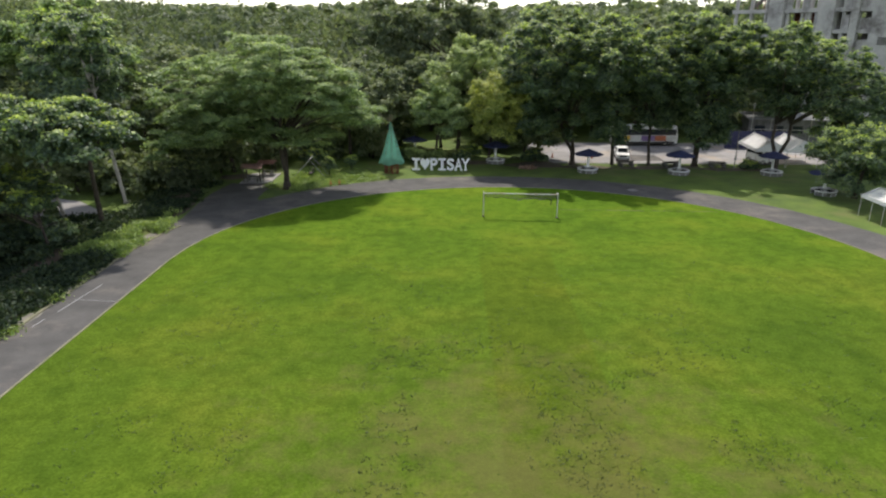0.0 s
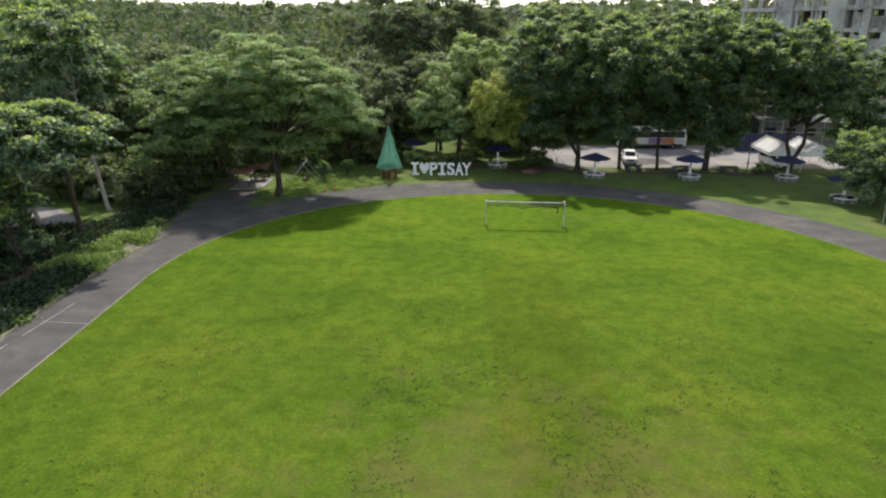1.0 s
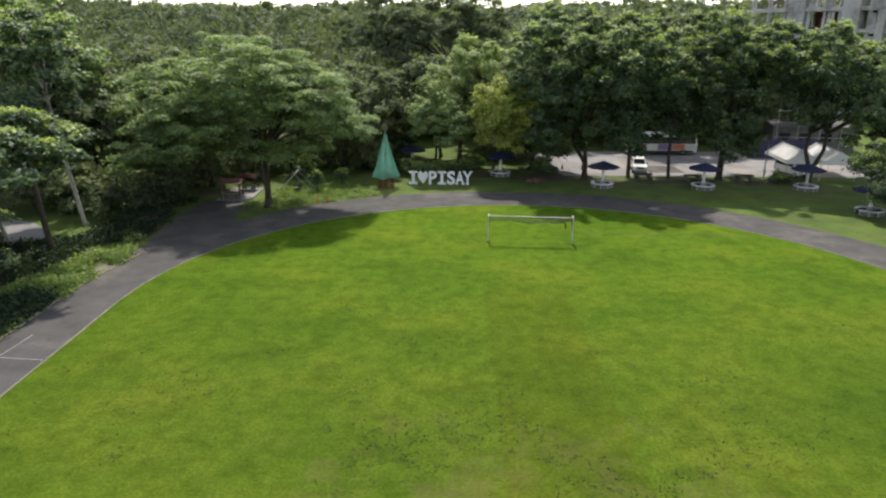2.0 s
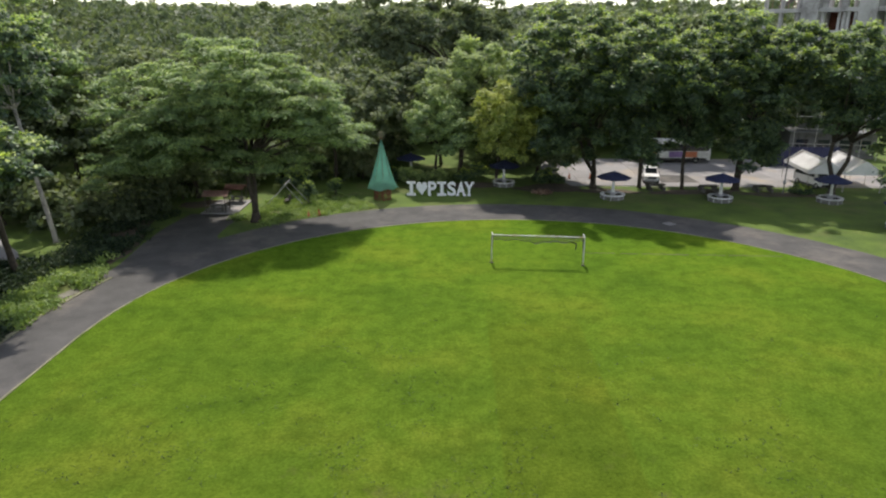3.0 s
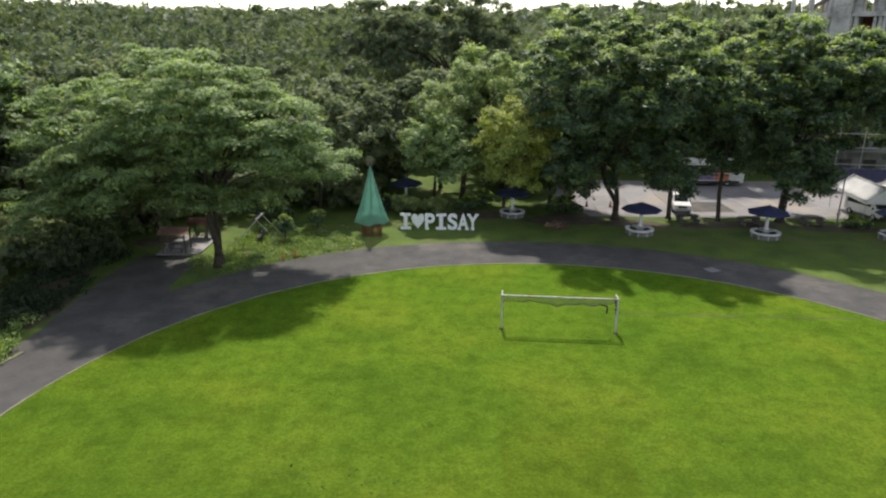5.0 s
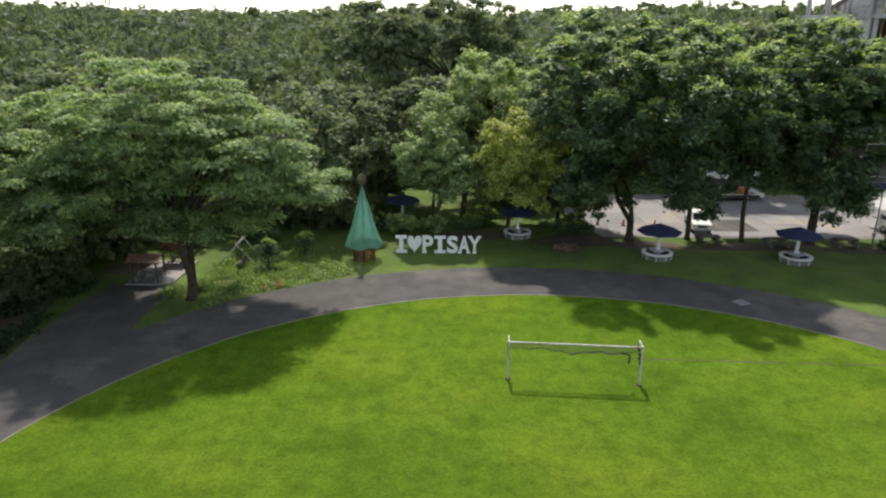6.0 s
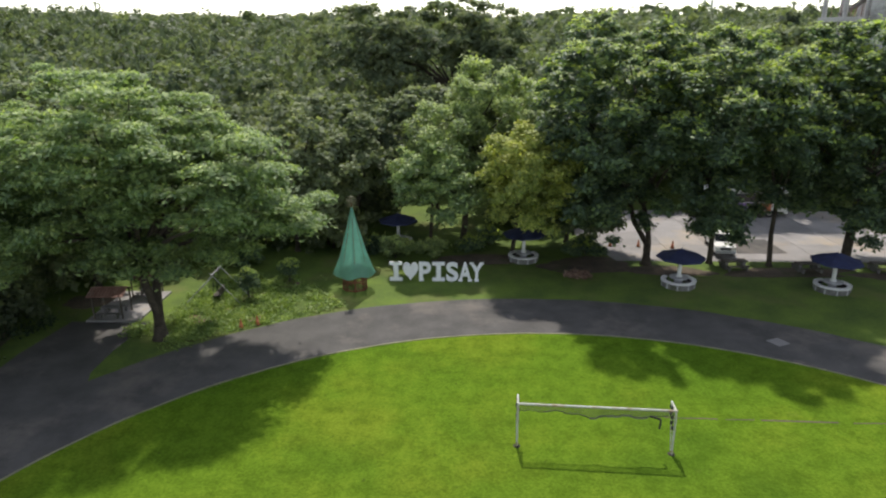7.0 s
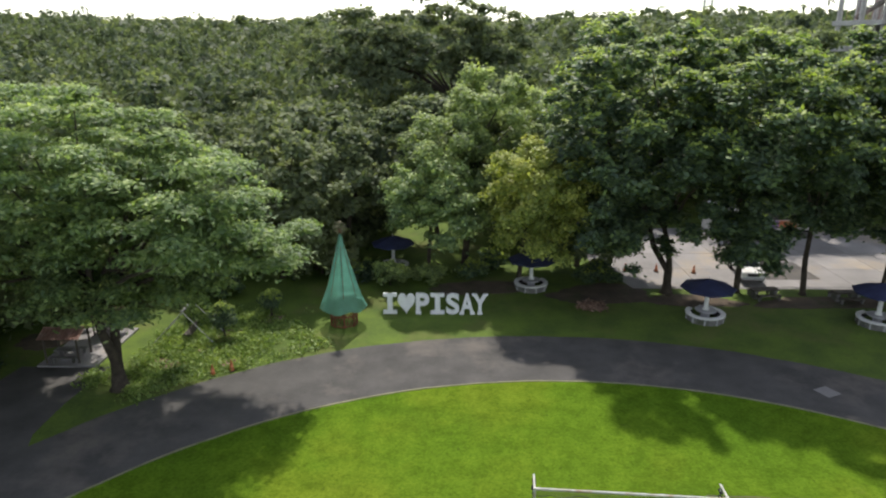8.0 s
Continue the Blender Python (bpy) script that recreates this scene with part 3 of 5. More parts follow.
# ---- goal ----
def build_goal():
    W, H, D = 7.32, 2.37, 0.95
    g = thing("football_goal", pose(3.86, 59.42, 0.035, 0, 0, -4.3), "weathered white steel football goal with torn hanging net", "goal")
    for x in (0, W):
        part("post", tube(bmesh.new(), [(x, 0, 0), (x, 0, H + 0.05)], 0.052, 12), STEEL, g)
        foot = part("base_foot", closed_lathe([(0.0, -0.03), (0.20, -0.03), (0.17, 0.03), (0.09, 0.07), (0.0, 0.08)], 16), TRODDEN, g, "dark trodden soil round the foot of the post")
        foot.location = (x, 0.05, 0)
        part("top_stay", pipe((x, 0, H), (x, D, H - 0.05), 0.045), STEEL, g)
        part("rear_stay", pipe((x, D, H - 0.05), (x, 0.25, 0.06), 0.025), STEEL, g)
        bm = bmesh.new()
        for k in range(5):
            z = H - 0.42 - 0.2 * k
            tube(bm, [(x, D - 0.15 * k + 0.03, z + 0.16), (x + 0.04 * (-1) ** k, D - 0.12 - 0.12 * k, z)], [0.085, 0.065], 7)
        part("net_bundle", bm, DARK, g, "dark bundled net hanging from the stay")
    part("crossbar", tube(bmesh.new(), [(0, 0, H), (W, 0, H)], 0.052, 12), STEEL, g)
    rng = np.random.default_rng(4)
    bm, n = bmesh.new(), 48
    pts = []
    for k in range(n + 1):
        u = k / n
        sag = 0.34 + 0.16 * math.sin(math.pi * u) + 0.07 * math.sin(17 * u) + 0.05 * math.sin(41 * u + 1) + rng.normal(0, 0.015)
        pts.append((W * u, 0.10 + 0.05 * math.sin(9 * u), H - sag))
    for p, q in zip(pts, pts[1:]):
        a, b = (p[0], 0.03, H), (q[0], 0.03, H)
        bm.faces.new([bm.verts.new(v) for v in (a, b, q, p)])
    part("net", bm, GOAL_NET, g, "torn grey net slung under the crossbar")
    part("net_rope", tube(bmesh.new(), pts, 0.014, 6), DARK, g)
    part("net_rope", tube(bmesh.new(), pts[8:23], 0.024, 6), DARK, g)
    part("net_fold", tube(bmesh.new(), [(x, y, z - 0.04) for x, y, z in pts[22:41]], 0.035, 6), DIM_CEMENT, g, "pale rolled fold of net")
    tail = [(W - 1.15 + 0.07 * k, 0.14, H - 0.42 - 0.02 * k) for k in range(8)] + [(W - 0.64 + 0.02 * math.sin(k), 0.15, H - 0.56 - 0.13 * k) for k in range(5)]
    part("net_bundle", tube(bmesh.new(), tail, 0.05, 6), DARK, g, "dark loose end of net")


build_goal()


# ---- letter sign ----
def text_bmesh(char, width, height, depth):
    cu = bpy.data.curves.new("letter", "FONT")
    cu.body, cu.extrude, cu.offset, cu.resolution_u = char, 0.1, 0.028, 6
    ob = bpy.data.objects.new("letter", cu)
    scene.collection.objects.link(ob)
    me = bpy.data.meshes.new_from_object(ob.evaluated_get(bpy.context.evaluated_depsgraph_get()))
    bm = bmesh.new()
    bm.from_mesh(me)
    bpy.data.objects.remove(ob)
    bpy.data.meshes.remove(me)
    co = np.array([v.co for v in bm.verts])
    lo, size = co.min(0), co.max(0) - co.min(0)
    for v in bm.verts:
        x, y, z = (v.co.x - lo[0]) / size[0], (v.co.y - lo[1]) / size[1], (v.co.z - lo[2]) / size[2]
        v.co = (x * width, (0.5 - z) * depth, y * height)
    return bm


def build_sign():
    Z, H, D = 0.0, 1.62, 0.22
    s = thing("letter_sign", pose(-4.55, 82.65, 0, 0, 0, -1.0), "freestanding white block letters with a heart on a low plinth", "sign")
    for char, x, w in (("I", 0, 1.02), ("heart", 1.07, 1.27), ("P", 2.41, 0.98), ("I", 3.49, 1.02), ("S", 4.63, 0.98), ("A", 5.65, 1.05), ("Y", 6.57, 1.09)):
        if char == "heart":
            bm = bmesh.new()
            pts = []
            for k in range(40):
                a = 2 * math.pi * k / 40
                hx = 16 * math.sin(a) ** 3
                hy = 13 * math.cos(a) - 5 * math.cos(2 * a) - 2 * math.cos(3 * a) - math.cos(4 * a)
                pts.append((w / 2 + hx / 16 * w / 2, (hy + 17) / 29 * (H - 0.05)))
            f = bm.faces.new([bm.verts.new((px, -D / 2, pz + Z)) for px, pz in pts])
            ex = bmesh.ops.extrude_face_region(bm, geom=[f])
            bmesh.ops.translate(bm, vec=(0, D, 0), verts=[v for v in ex["geom"] if isinstance(v, bmesh.types.BMVert)])
            bmesh.ops.recalc_face_normals(bm, faces=bm.faces[:])
            ob = part("heart", bm, LETTER, s)
        else:
            if char == "I":
                bm = boxes(((w / 2, 0, H / 2), (0.38, D, H)), ((w / 2, 0, 0.13), (w, D - 0.01, 0.26)), ((w / 2, 0, H - 0.13), (w, D - 0.01, 0.26)))
            else:
                bm = text_bmesh(char, w, H, D)
                if char in "PAY":
                    feet = {"P": ((0.20, 0.09),), "A": ((0.13, 0.08), (w - 0.13, 0.08)), "Y": ((0.14, H - 0.08), (w - 0.14, H - 0.08), (w / 2, 0.09))}[char]
                    for fx, fz in feet:
                        box(bm, (fx, 0, fz), (0.36, D - 0.012, 0.16))
            bmesh.ops.translate(bm, vec=(0, 0, Z), verts=bm.verts[:])
            ob = part("letter", bm, LETTER, s)
        ob.location.x = x
    

build_sign()


# ---- cone-shaped festive tree of green net ----
def build_cone_tree():
    t = thing("festive_tree", pose(-7.15, 80.75, 0), "tall cone of green net over a red-brown timber frame", "decoration")
    for k in range(24):
        a, b = 2 * math.pi * k / 24, 2 * math.pi * (k + 2.2) / 24
        for p, q in ((a, b), (b, a)):
            part("lath", pipe((0.97 * math.cos(p), 0.97 * math.sin(p), 0.05), (0.97 * math.cos(q), 0.97 * math.sin(q), 1.62), 0.018, 4), TIMBER, t)
    for k in range(8):
        a = 2 * math.pi * k / 8 + 0.2
        c, s = math.cos(a), math.sin(a)
        part("leg", pipe((0.92 * c, 0.92 * s, 0), (0.92 * c, 0.92 * s, 1.75), 0.05, 6), TIMBER, t)
        part("rib", pipe((1.46 * c, 1.46 * s, 1.45), (0.05 * c, 0.05 * s, 6.55), 0.017, 6), TIMBER, t)
    for r, z in ((0.94, 0.12), (0.94, 0.85), (0.94, 1.6)):
        part("hoop", tube(bmesh.new(), [(r * math.cos(2 * math.pi * k / 16), r * math.sin(2 * math.pi * k / 16), z) for k in range(17)], 0.045, 6), TIMBER, t)
    for r, z in ((1.0, 2.4), (0.62, 4.0), (0.3, 5.4)):
        part("inner_hoop", tube(bmesh.new(), [(r * math.cos(2 * math.pi * k / 16), r * math.sin(2 * math.pi * k / 16), z) for k in range(17)], 0.03, 6), TIMBER, t)
    prof = [(0.06, 6.7), (0.20, 6.1), (0.42, 5.2), (0.68, 4.2), (0.98, 3.1), (1.30, 2.15), (1.54, 1.55), (1.63, 1.36)]
    bm = lathe(prof, 48)
    for v in bm.verts:
        a = math.atan2(v.co.y, v.co.x)
        k = 1 + 0.035 * math.cos(8 * a) + 0.012 * math.cos(21 * a)
        v.co.x, v.co.y = v.co.x * k, v.co.y * k
        if v.co.z < 1.45:
            v.co.z += 0.09 * math.sin(5 * a + 1)
    part("net_skirt", bm, GREEN_NET, t, "sea-green garden net", True)
    part("mast", pipe((0, 0, 0), (0, 0, 7.0), 0.05), TIMBER, t)
    bm = bmesh.new()
    for k in range(3):
        tube(bm, [(0.42 * math.cos(2 * math.pi * j / 14) * math.cos(k * 1.05), 0.42 * math.cos(2 * math.pi * j / 14) * math.sin(k * 1.05), 7.1 + 0.42 * math.sin(2 * math.pi * j / 14)) for j in range(15)], 0.025, 5)
    for k in range(5):
        a = math.pi / 2 + 2 * math.pi * k / 5
        tube(bm, [(0, 0, 7.1), (0.42 * math.cos(a), 0, 7.1 + 0.42 * math.sin(a))], [0.10, 0.02], 5)
    part("star", bm, EDGING, t, "pale wire star")


build_cone_tree()


# ---- umbrella tables ----
def umbrella_table():
    t = thing("umbrella_table", pose(18.7, 81.7, 0, 0, 0, 10), "round cement table in a white ring bench under a navy umbrella", "umbrella table", "umbrella tables on the grass")
    part("bench_wall", closed_lathe([(1.26, 0), (1.26, 0.46), (1.17, 0.46), (1.17, 0)], 28, 120, 318), DIM_CEMENT, t, "stained grey cement back wall")
    part("bench_cap", closed_lathe([(1.36, 0.46), (1.36, 0.56), (1.02, 0.56), (1.02, 0.46)], 28, 119, 320), WHITE, t, "white painted rim")
    # near-black seat colour paints in the shade behind the rim
    part("seat", closed_lathe([(1.17, 0.28), (1.17, 0.35), (0.90, 0.35), (0.90, 0.28)], 28, 120, 318), DARK, t, "seat coloured dark for the shade inside the ring")
    for k in range(9):
        a = radians(124 + 310 * k / 8)
        part("bench_post", box(bmesh.new(), (1.275 * math.cos(a), 1.275 * math.sin(a), 0.23), (0.08, 0.11, 0.46), Matrix.Rotation(a, 4, "Z"), 0.01), CLAY, t)
    part("tabletop", closed_lathe([(0.02, 0.70), (0.72, 0.70), (0.74, 0.73), (0.72, 0.78), (0.02, 0.78)], 28), CLAY, t)
    part("pedestal", closed_lathe([(0.02, 0), (0.42, 0), (0.32, 0.12), (0.30, 0.70), (0.02, 0.70)], 20), CLAY, t)
    part("column", closed_lathe([(0.02, 0.78), (0.24, 0.78), (0.24, 0.88), (0.16, 0.93), (0.15, 2.5), (0.02, 2.5)], 16), WHITE, t)
    bm = lathe([(0.05, 3.12), (0.9, 2.82), (1.88, 2.47), (1.90, 2.36), (1.87, 2.36), (1.85, 2.44), (0.9, 2.77), (0.05, 3.06)], 8, 22.5)
    canopy = part("canopy", bm, NAVY, t, "navy canvas canopy")
    part("finial", pipe((0, 0, 3.05), (0, 0, 3.32), 0.035, 8, 0.015), STEEL, canopy)
    for k in range(8):
        a = radians(22.5 + 45 * k)
        part("rib", pipe((0.12 * math.cos(a), 0.12 * math.sin(a), 2.98), (1.84 * math.cos(a), 1.84 * math.sin(a), 2.42), 0.018, 5), DARK_WOOD, canopy)
    for x, y, a in ((30.4, 80.8, -20), (42.3, 80.4, 40), (43.3, 69.6, 75), (6.9, 88.0, -35), (-4.7, 92.6, 60)):
        copy_thing(t, pose(x, y, 0, 0, 0, a))


umbrella_table()


# ---- benches, lamp post, cones ----
def build_bench():
    b = thing("bench_table", pose(30.8, 85.4, 0, 0, 0, 4), "dark weathered cement and plank table bench", "bench", "benches beside the parking yard")
    part("top", boxes(((0, 0, 0.70), (2.1, 0.75, 0.10)), bevel=0.02), DARK_WOOD, b)
    for x in (-0.8, 0.8):
        part("leg", boxes(((x, 0, 0.32), (0.28, 0.6, 0.64)), bevel=0.03), DIM_CEMENT, b)
    for y in (-0.75, 0.75):
        part("seat_plank", boxes(((0, y, 0.42), (1.9, 0.32, 0.07)), bevel=0.015), DARK_WOOD, b)
    for x in (-0.8, 0.8):
        part("seat_bearer", boxes(((x, 0, 0.34), (0.16, 1.8, 0.09)), bevel=0.01), DIM_CEMENT, b)
    for y in (-0.75, 0.75):
        for x in (-0.8, 0.8):
            part("foot", boxes(((x, y, 0.16), (0.14, 0.22, 0.32)), bevel=0.01), DIM_CEMENT, b)
    for x, y, a in ((37.2, 85.4, -3), (24.8, 86.0, 8)):
        copy_thing(b, pose(x, y, 0, 0, 0, a))


def build_lamp_post():
    l = thing("lamp_post", pose(39.2, 84.6, 0), "slim grey steel lamp post with a small box", "lamp post")
    part("post", tube(bmesh.new(), [(0, 0, 0), (0, 0, 0.3), (0, 0, 5.2)], [0.10, 0.07, 0.05], 10), GALVANISED, l)
    part("arm", tube(bmesh.new(), [(0, 0, 5.1), (-0.25, -0.1, 5.3), (-0.8, -0.3, 5.38)], 0.03, 8), GALVANISED, l)
    part("lamp_head", boxes(((-1.0, -0.38, 5.36), (0.55, 0.24, 0.10)), bevel=0.03), CLAY, l)
    part("switch_box", boxes(((-0.06, -0.12, 1.35), (0.30, 0.16, 0.42)), bevel=0.02), CLAY, l)


def build_cones():
    c = thing("traffic_cone", pose(21.3, 91.6, 0.055), "orange plastic traffic cone standing on the ground", "traffic cone", "traffic cones")
    part("foot", boxes(((0, 0, 0.02), (0.4, 0.4, 0.04)), bevel=0.01), DARK, c)
    part("body", closed_lathe([(0.0, 0.04), (0.16, 0.04), (0.03, 0.72), (0.0, 0.72)], 14), ORANGE, c)
    part("band", lathe([(0.121, 0.28), (0.088, 0.45)], 14), CORAL, c, "faded band")
    for x, y, z in ((18.2, 92.0, 0.055), (15.6, 92.3, 0.0), (-13.85, 73.0, 0.0), (-12.9, 73.6, 0.0)):
        copy_thing(c, pose(x, y, z))


build_bench()
build_lamp_post()
build_cones()


# ---- vehicles ----
def wheel(parent, x, y, z, r, w):
    bm = closed_lathe([(r * 0.6, -w / 2), (r * 0.94, -w / 2), (r, -w / 3), (r, w / 3), (r * 0.94, w / 2), (r * 0.6, w / 2)], 20)
    bmesh.ops.transform(bm, matrix=Matrix.Translation((x, y, z)) @ Matrix.Rotation(math.pi / 2, 4, "Y"), verts=bm.verts[:])
    tyre = part("wheel", bm, DARK, parent)
    bm = closed_lathe([(0.01, -w * 0.4), (r * 0.6, -w * 0.4), (r * 0.6, w * 0.4), (0.01, w * 0.4)], 16)
    bmesh.ops.transform(bm, matrix=Matrix.Translation((x, y, z)) @ Matrix.Rotation(math.pi / 2, 4, "Y"), verts=bm.verts[:])
    part("rim", bm, STEEL, tyre)


def profile_body(name, side, half, material, parent, taper=0.0, belt=0.9, label=""):
    """A car body: a side outline (y, z) pushed out to both sides, leaning in above the belt."""
    bm = bmesh.new()
    L = [bm.verts.new((-half + taper * max(0, z - belt), y, z)) for y, z in side]
    R = [bm.verts.new((half - taper * max(0, z - belt), y, z)) for y, z in side]
    bm.faces.new(L[::-1]), bm.faces.new(R)
    for k in range(len(side)):
        j = (k + 1) % len(side)
        bm.faces.new((L[k], L[j], R[j], R[k]))
    bmesh.ops.recalc_face_normals(bm, faces=bm.faces[:])
    bmesh.ops.bevel(bm, geom=bm.edges[:], offset=0.05, segments=2, affect="EDGES", profile=0.5)
    return part(name, bm, material, parent, label)


def build_pickup():
    c = thing("pickup_truck", pose(25.5, 91.2, 0.05, 0, 0, -9), "white double-cab pickup truck parked under the trees", "car")
    side = [(-2.5, 0.45), (-2.55, 0.75), (-2.45, 1.02), (-1.25, 1.12), (-0.55, 1.72), (0.95, 1.76), (1.12, 1.10), (2.5, 1.08), (2.5, 0.45)]
    body = profile_body("body", side, 0.9, WHITE, c, 0.22, 1.1)
    part("windscreen", box(bmesh.new(), (0, -0.93, 1.43), (1.36, 0.03, 0.80), Matrix.Rotation(radians(-50), 4, "X")), GLASS, body)
    for x in (-0.84, 0.84):
        part("side_window", box(bmesh.new(), (x, 0.18, 1.42), (0.04, 1.65, 0.42), Matrix.Rotation(radians(-12 if x > 0 else 12), 4, "Y")), GLASS, body)
        part("headlight", boxes(((x * 0.82, -2.50, 0.86), (0.36, 0.12, 0.16)), bevel=0.03), STEEL, body)
        part("mirror", boxes(((x * 1.18, -0.85, 1.2), (0.2, 0.1, 0.16)), bevel=0.03), DARK, body)
    part("grille", boxes(((0, -2.53, 0.82), (0.95, 0.08, 0.24)), bevel=0.02), DARK, body)
    part("bumper", boxes(((0, -2.55, 0.52), (1.75, 0.18, 0.24)), bevel=0.05), CLAY, body)
    part("load_bed", boxes(((0, 1.82, 1.095), (1.5, 1.25, 0.03))), DARK, body)
    for x in (-0.8, 0.8):
        for y in (-1.6, 1.6):
            wheel(c, x, y, 0.38, 0.38, 0.26)


def build_bus():
    b = thing("coach_bus", pose(32.1, 104.2, 0.05, 0, 0, 90), "long white coach with coloured side panels and dark windows", "bus")
    side = [(-5.3, 0.4), (-5.35, 1.5), (-5.1, 3.0), (-4.9, 3.2), (5.1, 3.2), (5.3, 3.0), (5.3, 0.4)]
    body = profile_body("body", side, 1.24, WHITE, b, 0.05, 1.5)
    for x in (-1.225, 1.225):
        part("window_band", boxes(((x, 0, 2.2), (0.06, 10.0, 0.95)), bevel=0.02), GLASS, body)
    for k, (y0, y1, m) in enumerate(((-5.0, -3.4, WHITE), (-3.4, -1.6, CORAL), (-1.6, 0.6, VIOLET), (0.6, 2.4, WHITE), (2.4, 4.2, YELLOW), (4.2, 5.1, VIOLET))):
        part("side_panel", boxes(((-1.262, (y0 + y1) / 2, 1.22), (0.035, y1 - y0 - 0.03, 0.82)), bevel=0.008), m, body)
    part("skirt", boxes(((0, 0, 0.55), (2.54, 9.6, 0.24)), bevel=0.02), DARK, body)
    for y in np.arange(-4.2, 4.3, 1.4):
        part("roof_hatch", boxes(((0, y, 3.23), (1.2, 0.7, 0.10)), bevel=0.03), WHITE, body)
    for x in (-1.1, 1.1):
        for y in (-3.3, 3.0):
            wheel(b, x, y, 0.48, 0.48, 0.3)


def build_van():
    c = thing("passenger_van", pose(44.6, 88.6, 0.05, 0, 0, 14), "white passenger van parked beneath a canopy tent", "van")
    side = [(-2.4, 0.4), (-2.45, 0.9), (-1.75, 1.15), (-1.1, 1.95), (-0.8, 2.05), (2.25, 2.05), (2.35, 1.8), (2.35, 0.4)]
    body = profile_body("body", side, 0.88, WHITE, c, 0.10, 1.1)
    part("windscreen", box(bmesh.new(), (0, -1.44, 1.56), (1.4, 0.03, 0.85), Matrix.Rotation(radians(-39), 4, "X")), GLASS, body)
    for x in (-0.845, 0.845):
        part("side_window", box(bmesh.new(), (x, 0.5, 1.55), (0.05, 3.1, 0.5), Matrix.Rotation(radians(-5.5 if x > 0 else 5.5), 4, "Y")), GLASS, body)
        part("headlight", boxes(((x * 0.8, -2.42, 0.85), (0.3, 0.1, 0.2)), bevel=0.03), STEEL, body)
        part("mirror", boxes(((x * 1.22, -1.5, 1.25), (0.16, 0.1, 0.24)), bevel=0.03), DARK, body)
    part("bumper", boxes(((0, -2.44, 0.5), (1.7, 0.14, 0.2)), bevel=0.04), DARK, body)
    for x in (-0.78, 0.78):
        for y in (-1.55, 1.5):
            wheel(c, x, y, 0.34, 0.34, 0.24)


build_pickup()
build_bus()
build_van()


# ---- canopy tents ----
def build_tent(cx, cy, w, d, turn, eave, ridge, label):
    t = thing("canopy_tent", pose(cx, cy, 0, 0, 0, turn) @ Matrix.Translation((-w / 2, -d / 2, 0)), label, "tent", "white canopy tents")
    for px in (0.05, w - 0.05):
        for py in (0.05, d / 2, d - 0.05):
            part("pole", pipe((px, py, 0), (px, py, eave), 0.035), STEEL, t)
    n = 6
    for side in (0, 1):
        bm = bmesh.new()
        grid = []
        for i in range(n + 1):
            u = i / n
            row = []
            for j in range(n + 1):
                v = j / n
                x = (w / 2 * u) if side == 0 else (w - w / 2 * u)
                z = eave + (ridge - eave) * u - 0.10 * math.sin(math.pi * u) - 0.05 * math.sin(math.pi * 2 * v) ** 2
                row.append(bm.verts.new((x, d * v, z)))
            grid.append(row)
        for i in range(n):
            for j in range(n):
                bm.faces.new((grid[i][j], grid[i + 1][j], grid[i + 1][j + 1], grid[i][j + 1]))
        bmesh.ops.solidify(bm, geom=bm.faces[:], thickness=0.02)
        part("roof_sheet", bm, CANVAS, t, "", True)
        bm = bmesh.new()
        x = 0.0 if side == 0 else w
        for j in range(8):
            a, b = d * j / 8, d * (j + 1) / 8
            bm.faces.new([bm.verts.new(q) for q in ((x, a, eave), (x, b, eave), (x, b, eave - 0.25), (x, (a + b) / 2, eave - 0.30), (x, a, eave - 0.25))])
        part("valance", bm, CANVAS, t)
    for y in (0.0, d):
        bm = bmesh.new()
        bm.faces.new([bm.verts.new(q) for q in ((0, y, eave - 0.25), (w, y, eave - 0.25), (w, y, eave), (w / 2, y, ridge), (0, y, eave))])
        ex = bmesh.ops.extrude_face_region(bm, geom=bm.faces[:])
        bmesh.ops.translate(bm, vec=(0, 0.03 if y else -0.03, 0), verts=[v for v in ex["geom"] if isinstance(v, bmesh.types.BMVert)])
        bmesh.ops.recalc_face_normals(bm, faces=bm.faces[:])
        part("gable_sheet", bm, CANVAS, t)
    part("ridge_pole", pipe((w / 2, 0, ridge - 0.05), (w / 2, d, ridge - 0.05), 0.03), STEEL, t)


build_tent(44.7, 89.2, 4.1, 7.6, -5, 2.35, 3.75, "white gabled canopy tent on steel poles over a van")
build_tent(48.95, 88.9, 4.1, 7.6, -6, 2.30, 3.70, "white gabled canopy tent on steel poles in the yard")
build_tent(43.7, 58.5, 3.8, 3.8, 0, 2.2, 3.0, "small white canopy tent beside the track")


